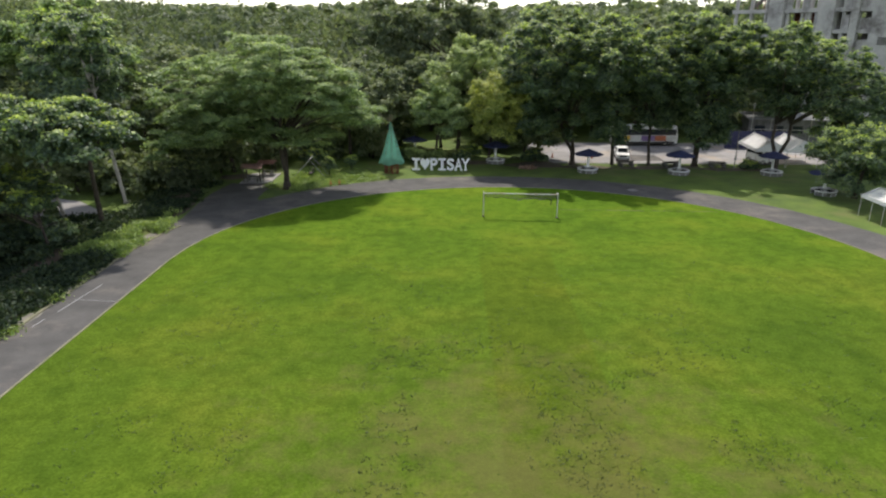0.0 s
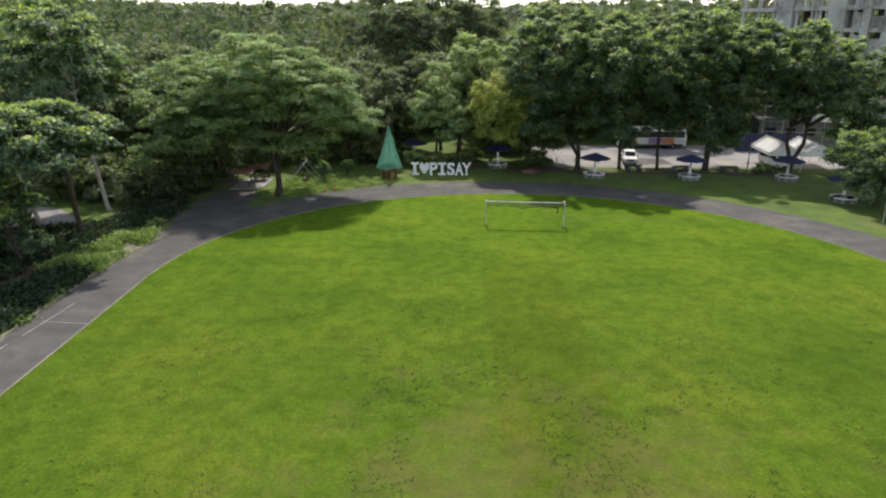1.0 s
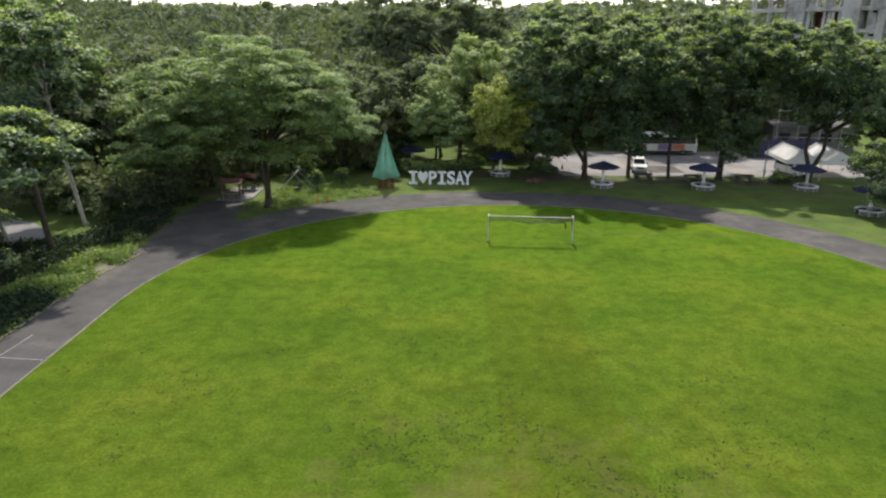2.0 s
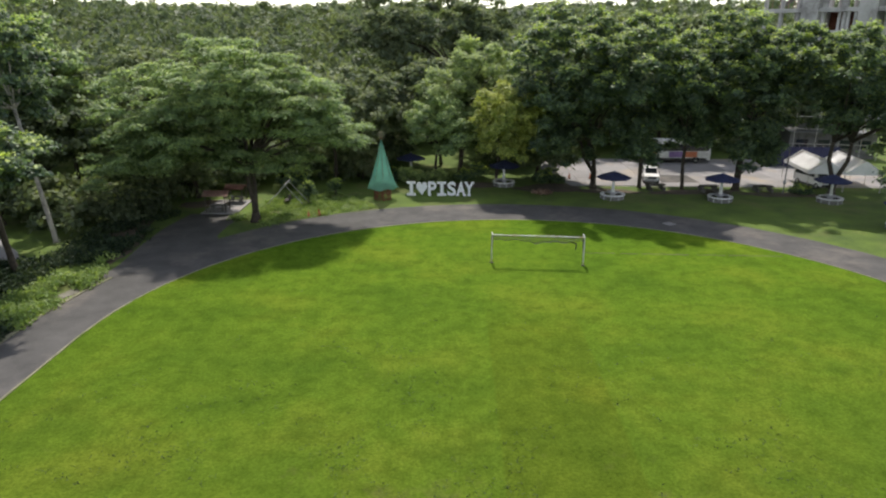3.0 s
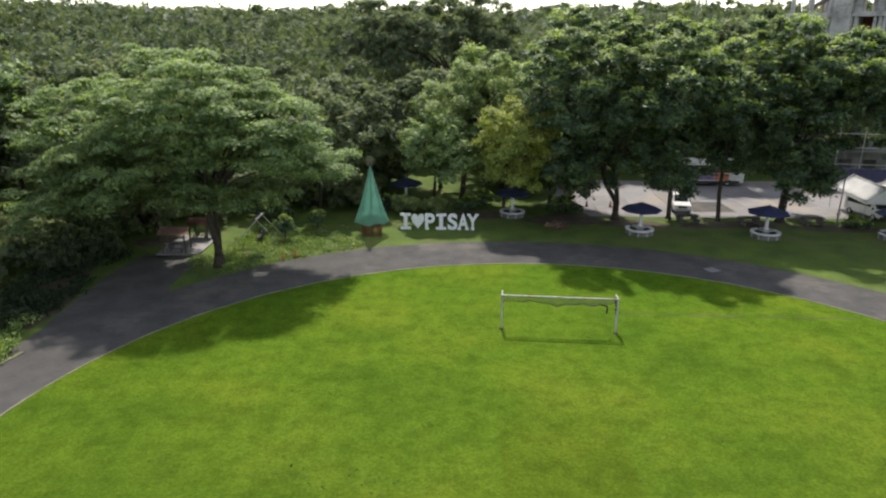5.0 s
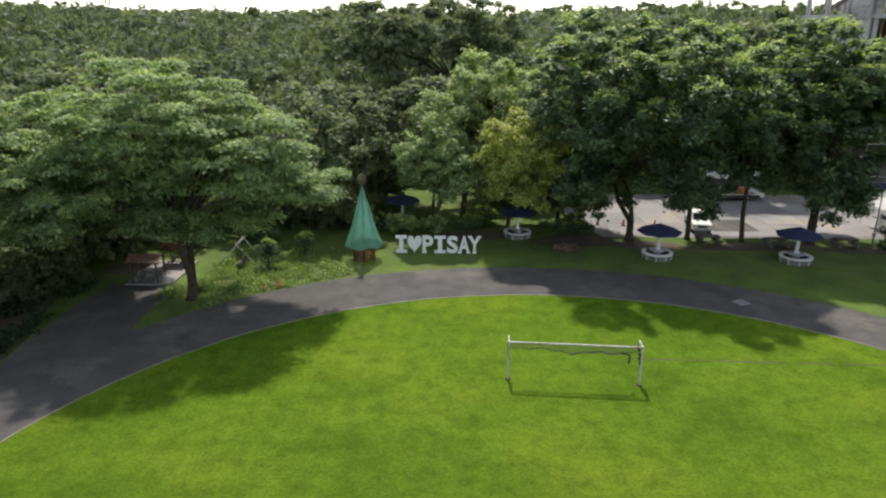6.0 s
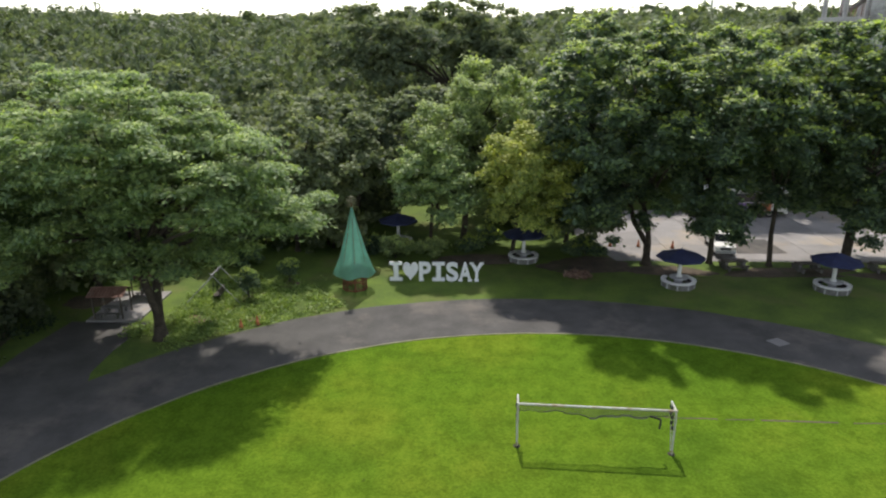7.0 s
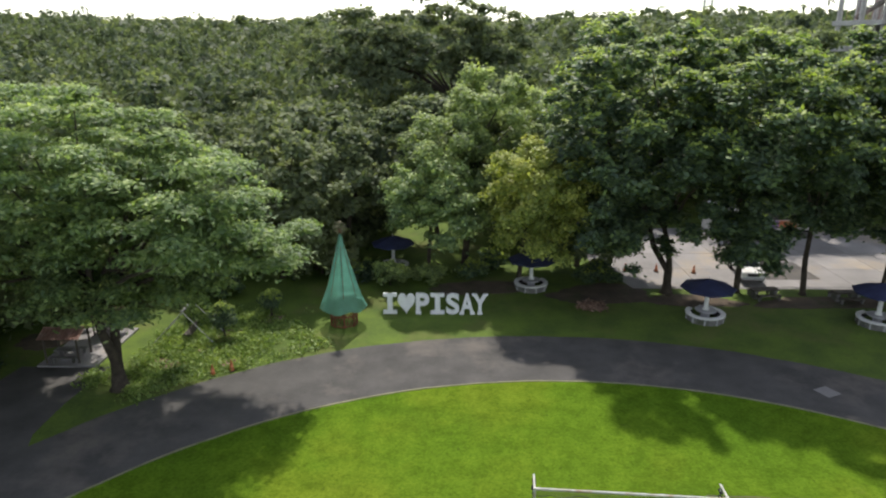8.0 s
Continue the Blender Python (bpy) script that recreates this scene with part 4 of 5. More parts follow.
# ---- shelters and swing ----
def build_shelters():
    bm = boxes(((-23.3, 76.8, 0.06), (3.7, 5.8, 0.14)), bevel=0.02)
    tagged(part("floor_slab", bm, CONCRETE), "pale concrete slab under two small shelters", "slab", "", "structure")
    made = None
    for x, y, a in ((-23.7, 75.0, 3), (-23.0, 79.0, -2)):
        if made:
            copy_thing(made, pose(x, y, 0.13, 0, 0, a) @ Matrix.Scale(0.86, 4))
            continue
        s = made = thing("picnic_shelter", pose(x, y, 0.13, 0, 0, a) @ Matrix.Scale(0.86, 4), "small open shelter with a rusty red gabled roof", "shelter", "shelters on the slab")
        for px in (-1.15, 1.15):
            for py in (-0.9, 0.9):
                part("post", boxes(((px, py, 1.0), (0.12, 0.12, 2.0)), bevel=0.01), DARK_WOOD, s)
        for side in (-1, 1):
            bm = bmesh.new()
            n = 22
            rows = [[bm.verts.new((-1.5 + 3.0 * k / n, side * r, z + 0.03 * (k % 2))) for k in range(n + 1)] for r, z in ((0.0, 2.45), (1.2, 1.98))]
            for k in range(n):
                bm.faces.new((rows[0][k], rows[0][k + 1], rows[1][k + 1], rows[1][k]))
            bmesh.ops.solidify(bm, geom=bm.faces[:], thickness=0.02)
            part("roof_sheet", bm, RUST, s)
            part("beam", boxes(((0, side * 0.9, 2.03), (2.6, 0.10, 0.12))), DARK_WOOD, s)
        part("ridge_cap", pipe((-1.5, 0, 2.46), (1.5, 0, 2.46), 0.05, 6), RUST, s)
        part("table", boxes(((0, 0, 0.72), (1.8, 0.7, 0.07)), ((-0.6, 0, 0.35), (0.12, 0.5, 0.70)), ((0.6, 0, 0.35), (0.12, 0.5, 0.70)), bevel=0.01), DIM_CEMENT, s)
        for py in (-0.8, 0.8):
            part("bench", boxes(((0, py, 0.43), (1.8, 0.28, 0.06)), ((-0.7, py, 0.21), (0.1, 0.24, 0.42)), ((0.7, py, 0.21), (0.1, 0.24, 0.42)), bevel=0.01), DIM_CEMENT, s)


def build_swing():
    s = thing("swing_frame", pose(-17.2, 77.0, 0), "pale steel A-frame swing with a hanging bench in the weeds", "swing")
    for y in (0.0, 1.9):
        part("leg", pipe((-2.2, y, 0), (0.25, y + 0.3, 2.55), 0.028), CLAY, s)
        part("leg", pipe((2.2, y, 0), (-0.15, y + 0.3, 2.5), 0.028), CLAY, s)
    part("ridge", pipe((0.02, 0.1, 2.4), (0.02, 2.4, 2.4), 0.04), CLAY, s)
    seat = part("hanging_seat", boxes(((0.0, 1.25, 0.5), (0.55, 1.1, 0.06)), ((0.28, 1.25, 0.8), (0.06, 1.1, 0.55)), bevel=0.01), DARK_WOOD, s)
    for y in (0.75, 1.75):
        for x in (-0.25, 0.25):
            part("chain", pipe((x, y, 0.5), (0.02, y, 2.38), 0.015, 5), DARK, seat)


build_shelters()
build_swing()


def build_white_bench():
    b = thing("park_bench", pose(-40.8, 81.4, 0, 0, 0, 40), "white slatted park bench among the trees", "bench")
    for k, (y, z) in enumerate(((0.0, 0.44), (0.17, 0.44), (0.34, 0.44), (0.46, 0.66), (0.50, 0.84))):
        part("slat", boxes(((0, y, z), (2.6, 0.13 if k < 3 else 0.03, 0.03 if k < 3 else 0.13)), bevel=0.006), WHITE, b)
    for x in (-1.1, 1.1):
        part("leg", boxes(((x, 0.17, 0.21), (0.08, 0.46, 0.42)), bevel=0.01), CLAY, b)
        part("back_post", boxes(((x, 0.47, 0.45), (0.06, 0.05, 0.9)), bevel=0.008), CLAY, b)


build_white_bench()


# ---- unfinished concrete building ----
def build_building():
    """Open concrete frame: x runs along the front from its far end, y goes into the building."""
    b = thing("unfinished_building", pose(66.9, 160.6, 0, 0, 0, -55.2), "unfinished grey concrete building with open storeys", "building")
    L, W, top = 46.0, 20.0, 30.5
    levels = (5.7, 9.85, 14.0, 18.2, 22.45)
    for z in levels:
        part("floor_slab", boxes(((L / 2, W / 2, z - 0.2), (L, W, 0.4))), RAW_CONCRETE, b)
        part("edge_beam", boxes(((L / 2, 0.1, z - 0.35), (L + 0.3, 0.5, 0.8)), bevel=0.02), RAW_CONCRETE, b)
    part("roof_slab", boxes(((28.0, W / 2, top - 0.2), (36.0, W, 0.4))), RAW_CONCRETE, b)
    column = None
    for x in (0.6, 4.3, 8.0, 13.0, 17.2, 25.0, 33.0, 40.0, 45.2):
        for y in (0.5, 6.6, 13.0, 19.4):
            if column is None:
                column = part("column", lathe([(0.42, 0), (0.42, 30.3)], 14), RAW_CONCRETE, b)
                ob = column
            else:
                ob = new("column", column.data)
                ob.parent = b
            ob.location = (x, y, 0)
    # tall shafts that stand proud of the front
    for x0, x1, v in ((8.9, 12.4, 3.2), (20.0, 23.4, 3.4), (26.7, 28.2, 1.5)):
        part("shaft", boxes((((x0 + x1) / 2, v / 2 - 0.55, 15.4), (x1 - x0, v, 30.8)), bevel=0.03), RAW_CONCRETE, b, "tall solid grey shaft with dark streaks")
    part("end_wall", boxes(((38.3, 0.0, 15.3), (15.4, 0.45, 30.6))), RAW_CONCRETE, b, "broad solid grey wall with dark streaks")
    for x, z in ((33.5, 24.6), (33.5, 16.0), (39.5, 24.6), (39.5, 20.4)):
        part("blind_window", boxes(((x, -0.26, z), (1.9, 0.1, 1.5)), bevel=0.01), DIM_CEMENT, b, "darker walled-up window")
    # infill: piers, recessed brown walls, panels and dark voids, storey by storey
    for k, z in enumerate((0.0,) + levels):
        h = (levels[k] if k < 5 else top - 0.4) - z - (0.75 if k < 5 else 0.0)
        for x in ((16.3, 18.0, 19.3) if k < 5 else (13.2, 17.0)):
            part("pier", boxes(((x, 0.4, z + h / 2), (0.55 if k < 5 else 1.3, 0.4, h))), RAW_CONCRETE, b)
        if k < 5:
            part("recessed_wall", boxes(((16.2, 4.4, z + h / 2), (7.4, 0.25, h))), TIMBER if k == 4 else DIM_CEMENT, b, "dark recessed wall")
            part("recessed_wall", boxes(((25.05, 3.6, z + h / 2), (3.2, 0.25, h))), DIM_CEMENT, b)
            part("recessed_wall", boxes(((29.4, 2.6, z + h / 2), (2.3, 0.25, h))), DIM_CEMENT, b)
        part("grey_panel", boxes(((25.6, 0.35, z + h * 0.42), (1.3, 0.2, h * 0.84))), RAW_CONCRETE, b)
        part("grey_panel", boxes(((29.4, 0.3, z + h * 0.32), (2.2, 0.2, h * 0.64))), RAW_CONCRETE, b)
    # open top deck: a raking stair and leaning props
    part("stair_flight", box(bmesh.new(), (3.6, 5.2, 24.6), (6.0, 1.6, 0.45), Matrix.Rotation(radians(-32), 4, "Y")), DIM_CEMENT, b, "dark raking stair flight")
    for k in range(7):
        part("starter_bar", pipe((1.0 + 1.2 * k, 2.0 + (k % 3), 22.45), (1.05 + 1.2 * k, 2.1 + (k % 3), 24.3 + 0.4 * (k % 2)), 0.05, 5), RUST, b)
    for k in range(4):
        part("prop", pipe((1.6 + 1.9 * k, 9.0, 22.45), (2.4 + 1.9 * k, 9.6, 26.8), 0.10, 5), RUST, b)
    # low site shed behind the tents
    h = thing("site_shed", pose(51.0, 108.5, 0, 0, 0, -9), "low grey site shed with a dark eave and scaffold poles", "shed")
    part("wall", boxes(((6.0, 2.5, 1.9), (12.0, 5.0, 3.8))), DIM_CEMENT, h)
    part("roof", box(bmesh.new(), (6.0, 2.3, 4.05), (12.8, 6.2, 0.18), Matrix.Rotation(radians(5), 4, "X")), GALVANISED, h, "dark sheet roof")
    for x in (1.8, 4.8, 7.8, 10.4):
        part("window", boxes(((x, -0.04, 2.1), (1.6, 0.1, 1.2)), bevel=0.01), GLASS, h)
    for x in (0.2, 3.2, 6.4, 9.4, 11.8):
        part("scaffold_pole", pipe((x, -1.2, 0), (x, -1.2, 6.6), 0.05, 6), STEEL, h)
    for z in (2.2, 4.4, 6.2):
        part("scaffold_ledger", pipe((-0.2, -1.2, z), (12.2, -1.2, z), 0.045, 6), STEEL, h)
    f = thing("site_fence", pose(44.8, 101.0, 0, 0, 0, -93), "dark blue sheet fence behind the tents", "fence")
    for k in range(9):
        part("sheet", boxes(((0, 1.1 * k, 1.4), (0.05, 1.07, 2.75))), BLUE, f)
        part("post", pipe((-0.08, 1.1 * k - 0.55, 0), (-0.08, 1.1 * k - 0.55, 2.9), 0.035, 6), STEEL, f)


def build_masts():
    for x in (250, 257.5):
        m = thing("chimney_mast", pose(x, 745, 0), "slim white mast far beyond the wooded hill", "mast", "distant masts")
        part("shaft", tube(bmesh.new(), [(0, 0, 0), (0, 0, 120)], [1.6, 1.3], 10), WHITE, m)


build_building()
build_masts()


# ---- trees ----
def build_trees():
    tree("rain_tree", (-18.7, 71.4, 0), [blob(-29.5, -14, 71.5, 6.5, 5.0, 17.4), blob(-22, -9.3, 71.5, 5.5, 5.6, 14.5), blob(-32, -21, 70, 5.5, 3.4, 14.5), blob(-15.5, -7.8, 72.5, 4, 6.3, 11.0), blob(-25.5, -13, 70.5, 5, 10, 17.4), blob(-33, -25, 68.5, 4.5, 2.8, 9.5), blob(-18, -9.2, 70.2, 4.4, 8, 14.2), blob(-29, -19, 69, 4.2, 5.0, 12.5), blob(-25, -15, 75.5, 5, 6.5, 13), blob(-31, -23, 73.5, 4.5, 4.6, 11), blob(-30.5, -18.8, 70.4, 4.2, 4.3, 8.4), blob(-24.5, -12.8, 70.9, 4.2, 3.9, 8.6)],
         "broad spreading tree with feathery layered green foliage", 0.42, 190000, 0.135, 1.25, 0.24, LEAF_FINE, BARK, 11, 0.32, (0.2, 0), 0.75, 0.36, 2, 0.4, 16, long=2.4)
    tree("shade_tree", (17.55, 87.0, 0), [blob(7.5, 19, 84.8, 8, 6.5, 21), blob(6.8, 14, 86, 6.5, 3.4, 13.5), blob(13, 20.8, 84.5, 6, 3.8, 14.5), blob(9, 19, 90.5, 5, 6, 14), blob(10.5, 16.6, 84.2, 3.4, 2.3, 9)],
         "tall dense dark green tree with a forked trunk", 0.36, 80000, 0.235, 1.1, 0.60, LEAF_BROAD, BARK, 21, 0.3, (-0.3, 0), 0.78, 0.34, 2, tight=0.36, long=1.8)
    tree("shade_tree", (23.2, 87.3, 0), [blob(16.8, 26.0, 83.5, 8.0, 8, 19.6), blob(18.5, 26, 88.5, 5, 7, 14), blob(15.5, 22.5, 80.0, 5.5, 9.5, 17.6), blob(13.8, 20, 82.0, 4.8, 8.5, 18.2), blob(20.4, 25.6, 86.0, 3.6, 5.8, 10.5), blob(18.4, 23.0, 81.6, 2.8, 3.8, 10.5), blob(19.0, 22.8, 81.0, 2.0, 3.4, 7.2)],
         "dense green tree with drooping lower branches beside the yard", 0.24, 66000, 0.225, 1.0, 0.60, LEAF_BROAD, BARK, 22, 0.3, (0.3, 0), 0.78, 0.34, tight=0.36, long=1.8)
    tree("shade_tree", (28.1, 86.6, 0), [blob(23.5, 32, 86.0, 6.2, 6.5, 17.4), blob(25, 32, 89, 5, 7, 13.5), blob(25.4, 31.0, 86.4, 3.2, 4.0, 9.5), blob(21.0, 27.0, 81.5, 5.0, 9, 16.6)],
         "slender green tree with a forking trunk beside the yard", 0.22, 56000, 0.225, 1.0, 0.60, LEAF_BROAD, BARK, 23, 0.28, (0, 0), 0.78, 0.34, tight=0.36, long=1.8)
    tree("shade_tree", (34.4, 86.4, 0), [blob(28.2, 40, 86.6, 6.2, 7.5, 20.6), blob(27.8, 35, 86.4, 4.8, 9.5, 20.4), blob(36, 45, 86.0, 6.0, 6.5, 18.4), blob(29, 38.5, 86, 4.6, 3.3, 11), blob(31.8, 37.2, 84.6, 2.8, 1.9, 8.0), blob(31, 42, 90, 5, 7, 15), blob(34.9, 37.3, 83.4, 1.4, 2.1, 7.5)],
         "tall dense green tree with a thick straight trunk", 0.40, 80000, 0.235, 1.1, 0.60, LEAF_BROAD, BARK, 24, 0.33, (0, 0), 0.78, 0.34, tight=0.36, long=1.8)
    tree("shade_tree", (44.2, 83.6, 0), [blob(38.8, 48, 83.5, 6.5, 8, 18.6), blob(43.5, 54, 82.0, 7, 5.2, 16.4), blob(42, 53, 88.5, 5.5, 7.5, 17.0), blob(39.5, 45, 83.0, 3.8, 6.0, 12)],
         "spreading green tree with a low forking trunk by the tents", 0.38, 55000, 0.225, 1.0, 0.60, LEAF_BROAD, BARK, 25, 0.27, (0, 0), 0.78, 0.34, 2, tight=0.36, long=1.8)
    tree("garden_tree", (1.6, 94.0, 0), [blob(0.4, 8.4, 94.6, 4.6, 9.3, 17.3), blob(-3.5, 4.0, 92.6, 4.6, 6.5, 13.4), blob(4.2, 9.5, 94.6, 4.0, 6.8, 14.0)],
         "pale green feathery rounded tree behind the letter sign", 0.30, 52000, 0.19, 1.15, 0.7, LEAF_PALE, BARK, 31)
    tree("garden_tree", (-1.6, 91.2, 0), [blob(-4.8, 2.5, 88.8, 3.8, 3.9, 10.6), blob(-2.2, 3.4, 87.6, 3.0, 3.4, 9.2)],
         "green rounded tree with low branches in the garden", 0.18, 26000, 0.20, 0.95, 0.6, LEAF_FINE, BARK, 38)
    tree("garden_tree", (6.0, 89.3, 0), [blob(3.0, 9.6, 85.4, 3.8, 5.0, 12.0), blob(5.9, 10.2, 84.8, 2.8, 7.2, 12.4), blob(4.0, 10.6, 84.8, 2.8, 3.0, 8.6)],
         "low rounded yellow-green tree over an umbrella table", 0.2, 38000, 0.18, 0.9, 0.6, LEAF_YELLOW, BARK, 32)
    tree("garden_tree", (-9.2, 95.0, 0), [blob(-14, -5, 94.5, 5, 4.2, 12.5), blob(-8, -2, 98, 3.6, 4.6, 10.0)],
         "dark green tree with low hanging foliage", 0.26, 17000, 0.31, 1.15, 0.55, LEAF_WOODS, BARK, 33)
    tree("garden_tree", (11.6, 93.5, 0), [blob(7.5, 16.0, 93.5, 4.0, 3.2, 11.5), blob(8, 16.2, 91, 3.0, 0.5, 6.6)],
         "dark green bushy tree at the yard's edge", 0.22, 20000, 0.30, 1.0, 0.6, LEAF_WOODS, BARK, 34)
    tree("verge_tree", (-36.9, 56.9, 0), [blob(-44, -32.5, 51.5, 5.6, 7.6, 12.4), blob(-41.5, -33, 49.5, 4.2, 6.9, 10.4)],
         "green tree with a thin pale leaning trunk", 0.17, 30000, 0.24, 1.2, 0.35, LEAF_BROAD, PALE_BARK, 41, 0.42, (0.5, -1.5))
    tree("verge_tree", (-33.0, 56.2, 0), [blob(-36.5, -26.6, 49.8, 4.8, 7.8, 12.2), blob(-31.5, -25.6, 48.2, 3.6, 7.2, 10.8), blob(-34, -27.5, 53.6, 3.2, 8.4, 11.6)],
         "spreading green tree overhanging the verge from a dark trunk", 0.24, 30000, 0.24, 1.2, 0.35, LEAF_BROAD, BARK, 47, 0.36, (0.4, -1.0))
    tree("verge_tree", (-34.5, 64.2, 0), [blob(-43, -34.5, 67, 5, 11, 20), blob(-41, -34, 65.5, 3.6, 9.5, 14.5)],
         "tall green tree with a slim pale trunk", 0.20, 28000, 0.25, 1.2, 0.45, LEAF_BROAD, PALE_BARK, 42, 0.42, (-1.2, 0.6))
    tree("verge_tree", (-33.0, 47.4, 0), [blob(-41, -33.4, 50.5, 4.6, 2.2, 6.2), blob(-36, -32.6, 50, 2.4, 0.3, 2.2)],
         "low bushy tree on the weedy verge", 0.13, 16000, 0.25, 0.8, 0.5, LEAF_BROAD, BARK, 43)
    tree("verge_tree", (45.8, 67.8, 0), [blob(41.3, 50.4, 68.2, 5.0, 2.4, 7.9), blob(41.9, 49.6, 67.2, 4.2, 0.4, 5.6), blob(41.8, 53.0, 64.0, 4.6, 3.4, 8.0)],
         "low rounded bright green tree by an umbrella table", 0.22, 48000, 0.18, 0.8, 0.7, LEAF_BROAD, BARK, 44)
    tree("garden_tree", (-1.0, 101.5, 0), [blob(-7.5, 5.5, 99.8, 6.0, 6.0, 14.4), blob(-8.5, -2, 99.5, 4.2, 5.0, 11.0)],
         "dark green tree shading the garden", 0.24, 23000, 0.32, 1.2, 0.5, LEAF_WOODS, BARK, 36, 0.34)
    tree("garden_tree", (-14.0, 90.5, 0), [blob(-20.5, -8, 89.5, 4, 4.0, 12.0), blob(-17, -9.5, 87.5, 3, 3.2, 8.0)],
         "dark green tree behind the swing", 0.22, 18500, 0.30, 1.1, 0.5, LEAF_WOODS, BARK, 37)
    tree("tall_tree", (37, 114.5, 0), [blob(29.5, 45, 114.5, 5.5, 8, 21.0), blob(27, 36, 115, 5, 7, 19.0)],
         "tall dark tree standing beyond the yard", 0.4, 11500, 0.50, 1.5, 0.45, LEAF_WOODS, BARK, 53)
    tree("garden_tree", (-28.0, 81.0, 0), [blob(-33.5, -23, 80.5, 4.5, 4.6, 12.6), blob(-33, -26, 77.5, 3.6, 3.0, 8.5)],
         "dark green tree leaning over the shelters", 0.26, 18500, 0.30, 1.15, 0.5, LEAF_WOODS, BARK, 35)
    tree("verge_tree", (55.5, 87.5, 0), [blob(50.5, 61, 87.5, 5, 4.0, 13.4), blob(50.5, 57, 87, 4, 2.4, 9.0)],
         "light green tree before the unfinished building", 0.25, 20000, 0.30, 1.1, 0.5, LEAF_BROAD, BARK, 45)
    # low bushes in the darkened leaf tone, shade painted into their leaves
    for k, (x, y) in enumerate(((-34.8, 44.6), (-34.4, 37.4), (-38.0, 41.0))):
        tree("verge_tree", (x, y, 0), [blob(x - 4.6, x + 0.8, y, 3.2, 0.3, 3.0 - 0.2 * k), blob(x - 1, x + 2.2, y + 0.8, 2.0, 0.2, 1.2)], "low bushy tree on the weedy verge, leaves coloured dark for shade", 0.1, 9000, 0.24, 0.8, 0.5, LEAF_SHADED, BARK, 460 + k)
    tree("cypress", (81, 200, hill(81, 200)), [blob(78.6, 83.4, 200, 2.4, 14, 23.0), blob(79.4, 82.6, 200, 1.7, 19, 26.0), blob(78.0, 84.0, 200, 2.8, 11, 18.5)],
         "slender pointed dark tree above the far woods", 0.25, 6000, 0.5, 1.0, 0.9, LEAF_WOODS, BARK, 54)
    tree("tall_tree", (-45, 80, 0), [blob(-54, -40, 80, 6.5, 9, 21.5), blob(-46, -36, 81, 5, 6, 15.5)],
         "tall hazy green tree above the woods", 0.4, 30000, 0.32, 1.5, 0.4, LEAF_FINE, BARK, 51)
    tree("tall_tree", (2, 134, 0), [blob(-9, 6, 134, 6, 10, 25.4), blob(1, 11.4, 133, 5, 9, 23.6), blob(-20.5, -7, 135, 6, 9, 25.0), blob(-13, -3, 132, 5, 10, 22)],
         "tall dark tree standing above the woods", 0.4, 24000, 0.44, 1.7, 0.45, LEAF_WOODS, BARK, 52)


def build_shrubs():
    for x, y, s, seed, lab in ((-12.6, 81.7, 1.0, 61, "small clipped round green shrub on a thin stem"), (-14.9, 78.3, 1.15, 62, "clipped round shrub over bare reddish soil")):
        tree("clipped_shrub", (x, y, 0), [((x, y, 1.5 * s), (0.72 * s, 0.72 * s, 0.66 * s)), ((x, y, 1.45 * s), (0.45 * s, 0.45 * s, 0.45 * s))], lab, 0.06, 9000, 0.10, 0.30, 0.8, LEAF_BROAD, BARK, seed, 0.3, (0, 0), 0.5, 0.6, 1, 0.5, 5)
        bm = closed_lathe([(0.02, 0.0), (0.85, 0.0), (0.7, 0.07), (0.02, 0.10)], 18)
        tagged(part("soil_bed", bm, SOIL), "bare reddish soil ring round a shrub", "soil").location = (x, y, 0.002)
    for x, y, r, h, seed in ((-4.6, 88.6, 1.7, 2.1, 63), (-1.4, 89.4, 1.1, 1.5, 64), (-7.5, 90.0, 1.5, 1.7, 72), (4.0, 92.5, 1.6, 1.8, 73), (12.8, 89.6, 1.8, 1.7, 65), (11.0, 83.6, 0.9, 0.35, 71), (41.0, 84.2, 1.0, 1.0, 66), (2.3, 90.5, 1.2, 1.5, 68), (-18.5, 86.5, 2.0, 2.0, 69)):
        tree("shrub", (x, y, 0), [((x, y, h * 0.5), (r, r * 0.8, h * 0.55))], "low sparse brownish shrub on the grass" if seed == 71 else "low leafy green shrub on the grass", 0.05, 500 if seed == 71 else 2600, 0.2, 0.5, 0.7, LEAF_PALE if seed in (63, 64) else LEAF_RED if seed == 71 else LEAF_BROAD, BARK, seed, 0.2, (0, 0), 0.5, 0.6, 1, 0.5, 5)


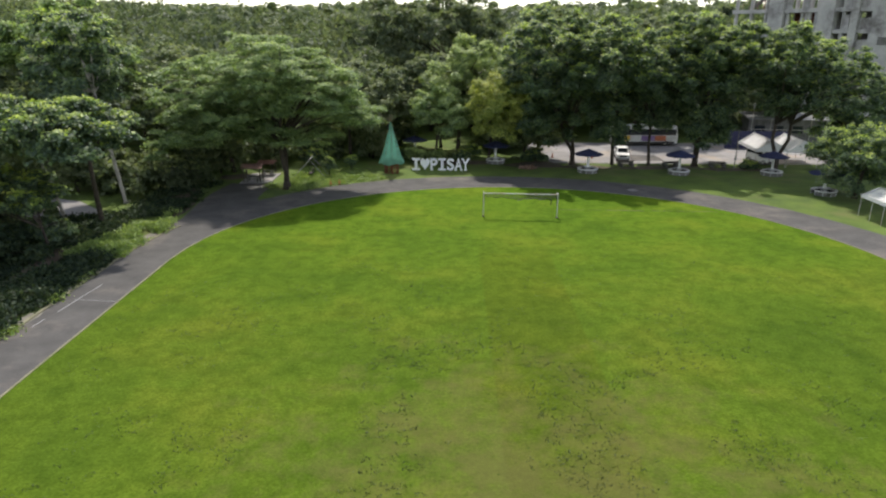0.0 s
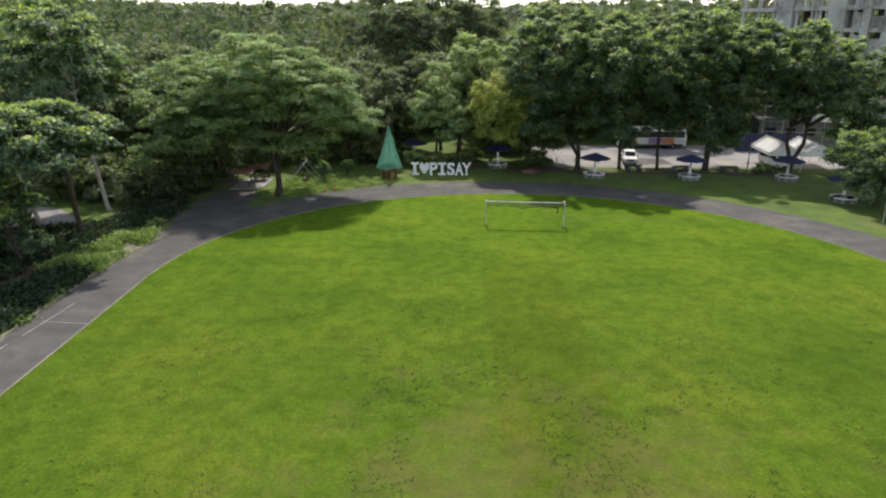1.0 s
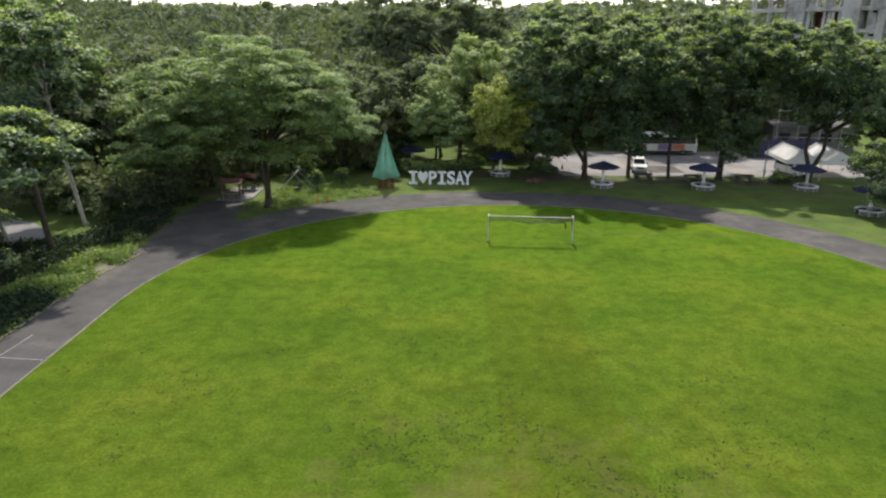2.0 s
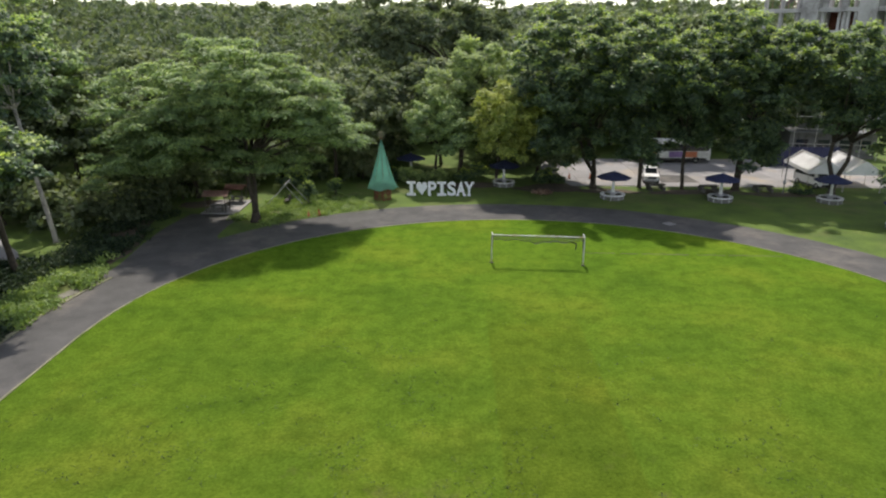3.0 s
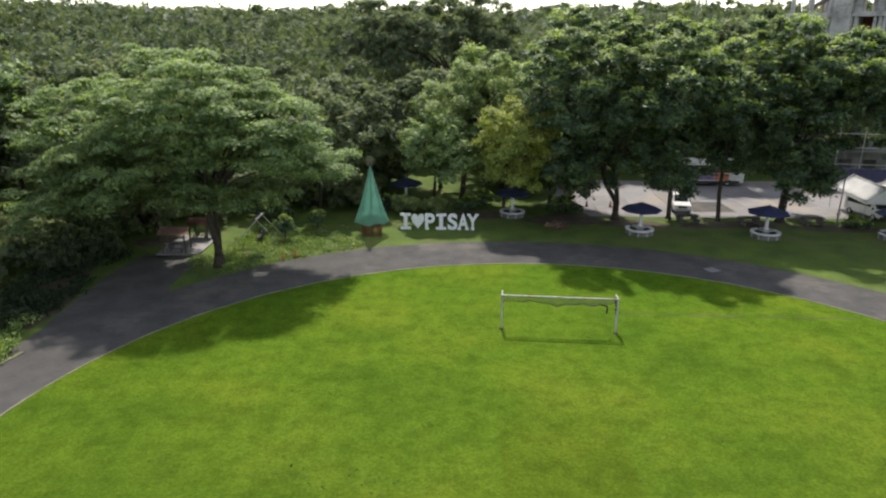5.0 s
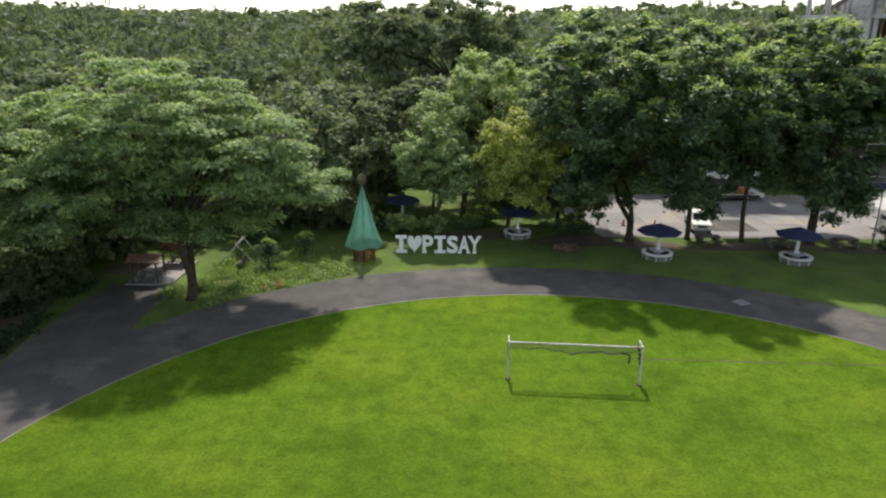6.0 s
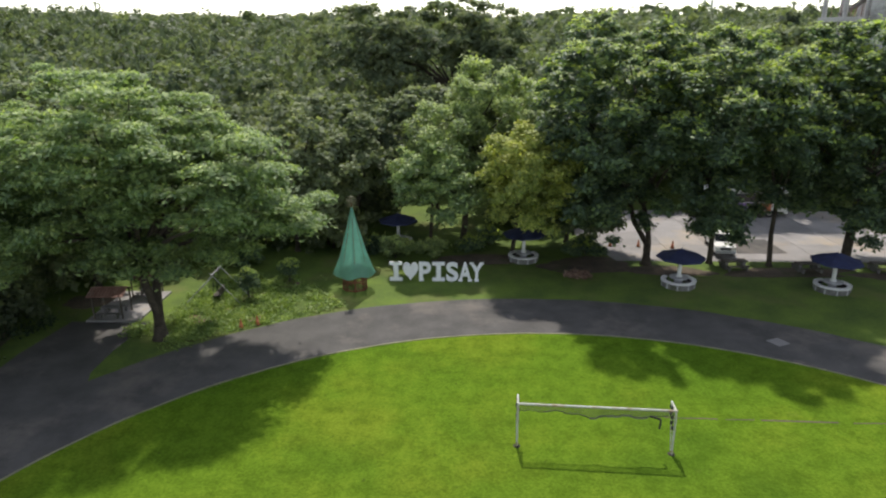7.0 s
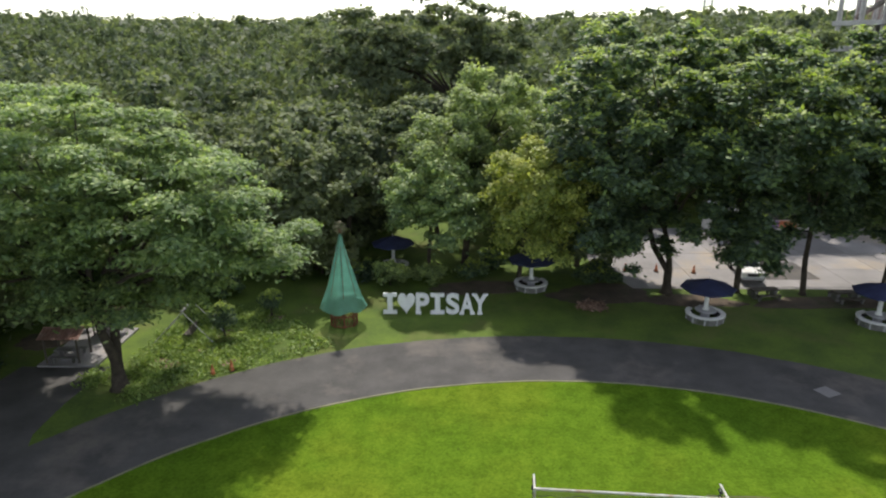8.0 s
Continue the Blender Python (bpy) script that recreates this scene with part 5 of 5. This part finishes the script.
def understory():
    """Bushes that close the wood's edge behind the garden."""
    rng = np.random.default_rng(9)
    made = []
    for k in range(3):
        made.append(tree("wood_bush", (0, 0, 0), [((0, 0, 2.1), (2.6, 2.2, 2.2)), ((1.4, 0.3, 1.4), (1.8, 1.6, 1.5))], "dense dark green bush at the wood's edge", 0.08, 2700, 0.36, 0.8, 0.6, LEAF_WOODS, BARK, 500 + k, 0.25, (0, 0), 0.55, 0.6, 1, 0.4, 6, "bushes at the wood's edge", True))
    spots = [(x, (87 if x < -24 else 92.5) + 1.5 * math.sin(x * 0.7)) for x in np.arange(-38, -10, 3.4)] + [(x, 105.5 + 1.5 * math.sin(x)) for x in np.arange(-12, 13, 3.6) if not -8 < x < 4] + [(-11.5, 93), (-9, 100.5), (9.3, 98.5), (12.8, 101), (7.4, 101.5), (-29.5, 80), (-31.5, 75.5), (-37, 72), (-31, 72.4), (-33.2, 70.4), (-35.8, 68.4), (-40, 55.5), (-39.5, 51), (-42.5, 69.5), (-39.0, 70.5), (-30.5, 85), (50, 114), (54, 116.5), (58, 119), (62, 122), (56, 124), (65, 128), (60, 130), (69, 133), (46.5, 112.5), (52, 120)]
    for i, (x, y) in enumerate(spots):
        m = pose(x, y + rng.uniform(-0.6, 0.6), 0, 0, 0, rng.uniform(0, 360))
        ob = made[i] if i < 3 else copy_thing(made[i % 3], m)
        ob.matrix_world = m @ Matrix.Diagonal((*([rng.uniform(0.8, 1.35)] * 3), 1))


def woodland():
    """Belts of woodland trees as things, and the far woods as one mass."""
    rng = np.random.default_rng(77)
    kinds = []
    for h, w in ((11, 4.4), (13, 5.0), (14.5, 5.6), (12.5, 6.0), (15, 5.2)):
        blobs = [((0, 0, h * 0.66), (w, w, h * 0.34)), ((w * 0.45, -w * 0.3, h * 0.5), (w * 0.62, w * 0.62, h * 0.25)), ((-w * 0.5, -w * 0.2, h * 0.45), (w * 0.6, w * 0.6, h * 0.26))]
        kinds.append((h, w, blobs))
    first = []
    spots = []
    for _ in range(6000):
        x, y = rng.uniform(-75, 70), rng.uniform(40, 150)
        left = x < -41 and y > 42
        behind = y > (84 if x < -27 else 104 if x < 14 else 109) and x < 55
        if -27 < x < -6 and y < 96 or -8 < x < 4.5 and y < 117:
            behind = False
        if not (left or behind) or (-40 < x + y * 0 < -30 and y < 72) or (-54 < x < -36 and 55 < y < 73):
            continue
        if y > 138 - 0.1 * abs(x) or abs(x - 1) > 0.72 * (y + 4) + 4:
            continue
        if all((x - a) ** 2 + (y - b) ** 2 > 7.0 ** 2 for a, b in spots):
            spots.append((x, y))
    for i, (x, y) in enumerate(spots):
        k = int(rng.integers(0, 5))
        turn, grow = rng.uniform(0, 360), rng.uniform(0.85, 1.12)
        if len(first) < 5:
            h, w, blobs = kinds[len(first)]
            ob = tree("woodland_tree", (0, 0, 0), blobs, "leafy green tree in the dense wood", 0.26, 6200, 0.45, 1.5, 0.55, LEAF_WOODS, BARK, 80 + len(first), 0.3, (0, 0), 0.6, 0.4, 1, 0.25, 7, "trees of the wood", True)
            ob.matrix_world = pose(x, y, hill(x, y), 0, 0, turn)
            first.append(ob)
        else:
            ob = copy_thing(first[k], pose(x, y, hill(x, y), 0, 0, turn))
            ob.scale = (grow, grow, grow * rng.uniform(0.9, 1.1))
    # far woods
    def mounds(n, leaf, clumps, seed):
        out = []
        for k in range(5):
            r2 = np.random.default_rng(seed + k)
            w, h = r2.uniform(4.6, 7.0), r2.uniform(3.8, 6.2)
            at, outs, _, lit_tips = crown_points(r2, [((0, 0, 8), (w, w, h)), ((w * 0.5, -1.5, 6.4), (w * 0.7, w * 0.7, h * 0.75)), ((-w * 0.5, -1, 6.0), (w * 0.7, w * 0.7, h * 0.7))], n, 2.3, 0.5, clumps, 0.1, -0.1)
            out.append(leaf_mesh_arrays(r2, at, outs, leaf, 0.5, 0.35, 1.5, True))
        return out
    vs, fs, base = [], [], 0
    for start, end, gap, made in ((136, 235, 8.5, mounds(740, 0.86, 46, 200)), (235, 390, 11.5, mounds(330, 1.35, 28, 300)), (390, 640, 16.0, mounds(90, 2.6, 22, 400))):
        y = start
        while y < end:
            half = 0.74 * (y + 6) + 8
            x = -half
            while x < half:
                px, py = x + rng.uniform(-3, 3), y + rng.uniform(-3, 3)
                x += gap * rng.uniform(0.75, 1.3)
                if 56 < px < 88 and py < 152:
                    continue
                v, f = made[int(rng.integers(0, 5))]
                a, g = rng.uniform(0, 6.28), rng.uniform(0.7, 1.1) * gap / 8.5 * 0.95
                tall = rng.uniform(0.62, 1.3) if start < 200 else rng.uniform(0.7, 1.28)
                c, s = math.cos(a) * g, math.sin(a) * g
                q = np.empty_like(v)
                q[:, 0], q[:, 1], q[:, 2] = v[:, 0] * c - v[:, 1] * s + px, v[:, 0] * s + v[:, 1] * c + py, v[:, 2] * tall + hill(px, py)
                vs.append(q)
                fs.append(f + base)
                base += len(v)
            y += gap * 0.85
    me = mesh_of("far_woods", np.concatenate(vs), np.concatenate(fs))
    me.materials.append(LEAF_WOODS)
    tagged(new("far_woods", me), "dense green woods covering the far hills", "woods", "", "stuff")


def build_weeds():
    """Weeds on the left verge and tufts in the lawn."""
    rng = np.random.default_rng(5)
    def tufts(name, spots, size, count, label, up, material):
        n = len(spots)
        at = np.repeat(spots, count, axis=0) + rng.normal(0, 1, (n * count, 3)) * np.array((size * 1.4, size * 1.4, size * 0.6))
        at[:, 2] = np.abs(at[:, 2] - 0.04) + 0.05
        me = mesh_of(name, *leaf_mesh_arrays(rng, at, rng.normal(0, 0.6, at.shape), size * 0.75, up, 0.7, 1.5))
        me.materials.append(material)
        tagged(new(name, me), label, "weeds", "", "stuff")
    spots = []
    while len(spots) < 5200:
        x, y = rng.uniform(-38, -25.9), rng.uniform(25, 74)
        edge = 6.4 - (32.9 if y < 45 else 32.9 * math.sqrt(max(0, 1 - ((y - 45) / 33.1) ** 2)))
        lump = noise.noise(Vector((x * 0.55, y * 0.55, 7)))
        if x < edge - 0.35 + 0.9 * lump and rng.random() < math.exp((x - edge) / 9) and noise.noise(Vector((x * 0.3, y * 0.22, 0))) > -0.3 and not (x > -27.2 and y > 56) and not (y > 58.5 and x < -32.5):
            rise = min(1, (edge - x) / 1.2)
            spots.append((x, y, 0.06 + rise * (0.14 + 0.5 * lump + 0.2 * rng.random())))
    # sunny weeds keep the bright tone, the rest get shade as a darker colour
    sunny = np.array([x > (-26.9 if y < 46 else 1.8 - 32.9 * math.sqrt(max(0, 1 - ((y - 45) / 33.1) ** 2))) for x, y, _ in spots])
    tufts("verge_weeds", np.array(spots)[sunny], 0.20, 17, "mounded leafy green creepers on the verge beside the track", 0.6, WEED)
    tufts("dark_undergrowth", np.array(spots)[~sunny], 0.25, 12, "leafy undergrowth deep in the verge, its shade put into the colour", 0.6, LEAF_SHADED)
    spots = []
    for x, y in rng.uniform((-21.5, 67.5), (-7.5, 84), (7000, 2)):
        rim = 45 + 33.7 * (1 - (abs(x - 6.5) / 32.9) ** 2.14) ** (1 / 2.14) + 0.4
        if y > rim and (x + 15.5) ** 2 / 46 + (y - 76.4) ** 2 / 40 + 1.5 * noise.noise(Vector((x * 0.5, y * 0.5, 2))) < rng.uniform(0.2, 1.2) and not (x < -19.4 and y > 73.4) and min(abs(x - a) + 2 * abs(y - b) for a, b in ((-16.7, 74.3), (-13.5, 74.6), (-15.6, 76.4), (-17.8, 74.9))) > 0.7:
            spots.append((x, y, 0.06 + 0.3 * max(0, noise.noise(Vector((x, y, 4))))))
    tufts("garden_weeds", np.array(spots), 0.17, 8, "low creeping weeds round the swing", 0.6, WEED)
    spots = []
    while len(spots) < 2600:
        x, y = rng.normal((0, 22), (14, 11))
        if -21 < x < 34 and 13 < y < 58 and noise.noise(Vector((x * 0.22, y * 0.22, 1))) + 0.5 * noise.noise(Vector((x * 0.9, y * 0.9, 1))) > 0.12:
            spots.append((x, y, 0.05))
    tufts("lawn_tufts", np.array(spots), 0.062, 5, "small dark weed tufts in the lawn", 0.6, TUFT)


build_trees()
build_shrubs()
understory()
woodland()
build_weeds()
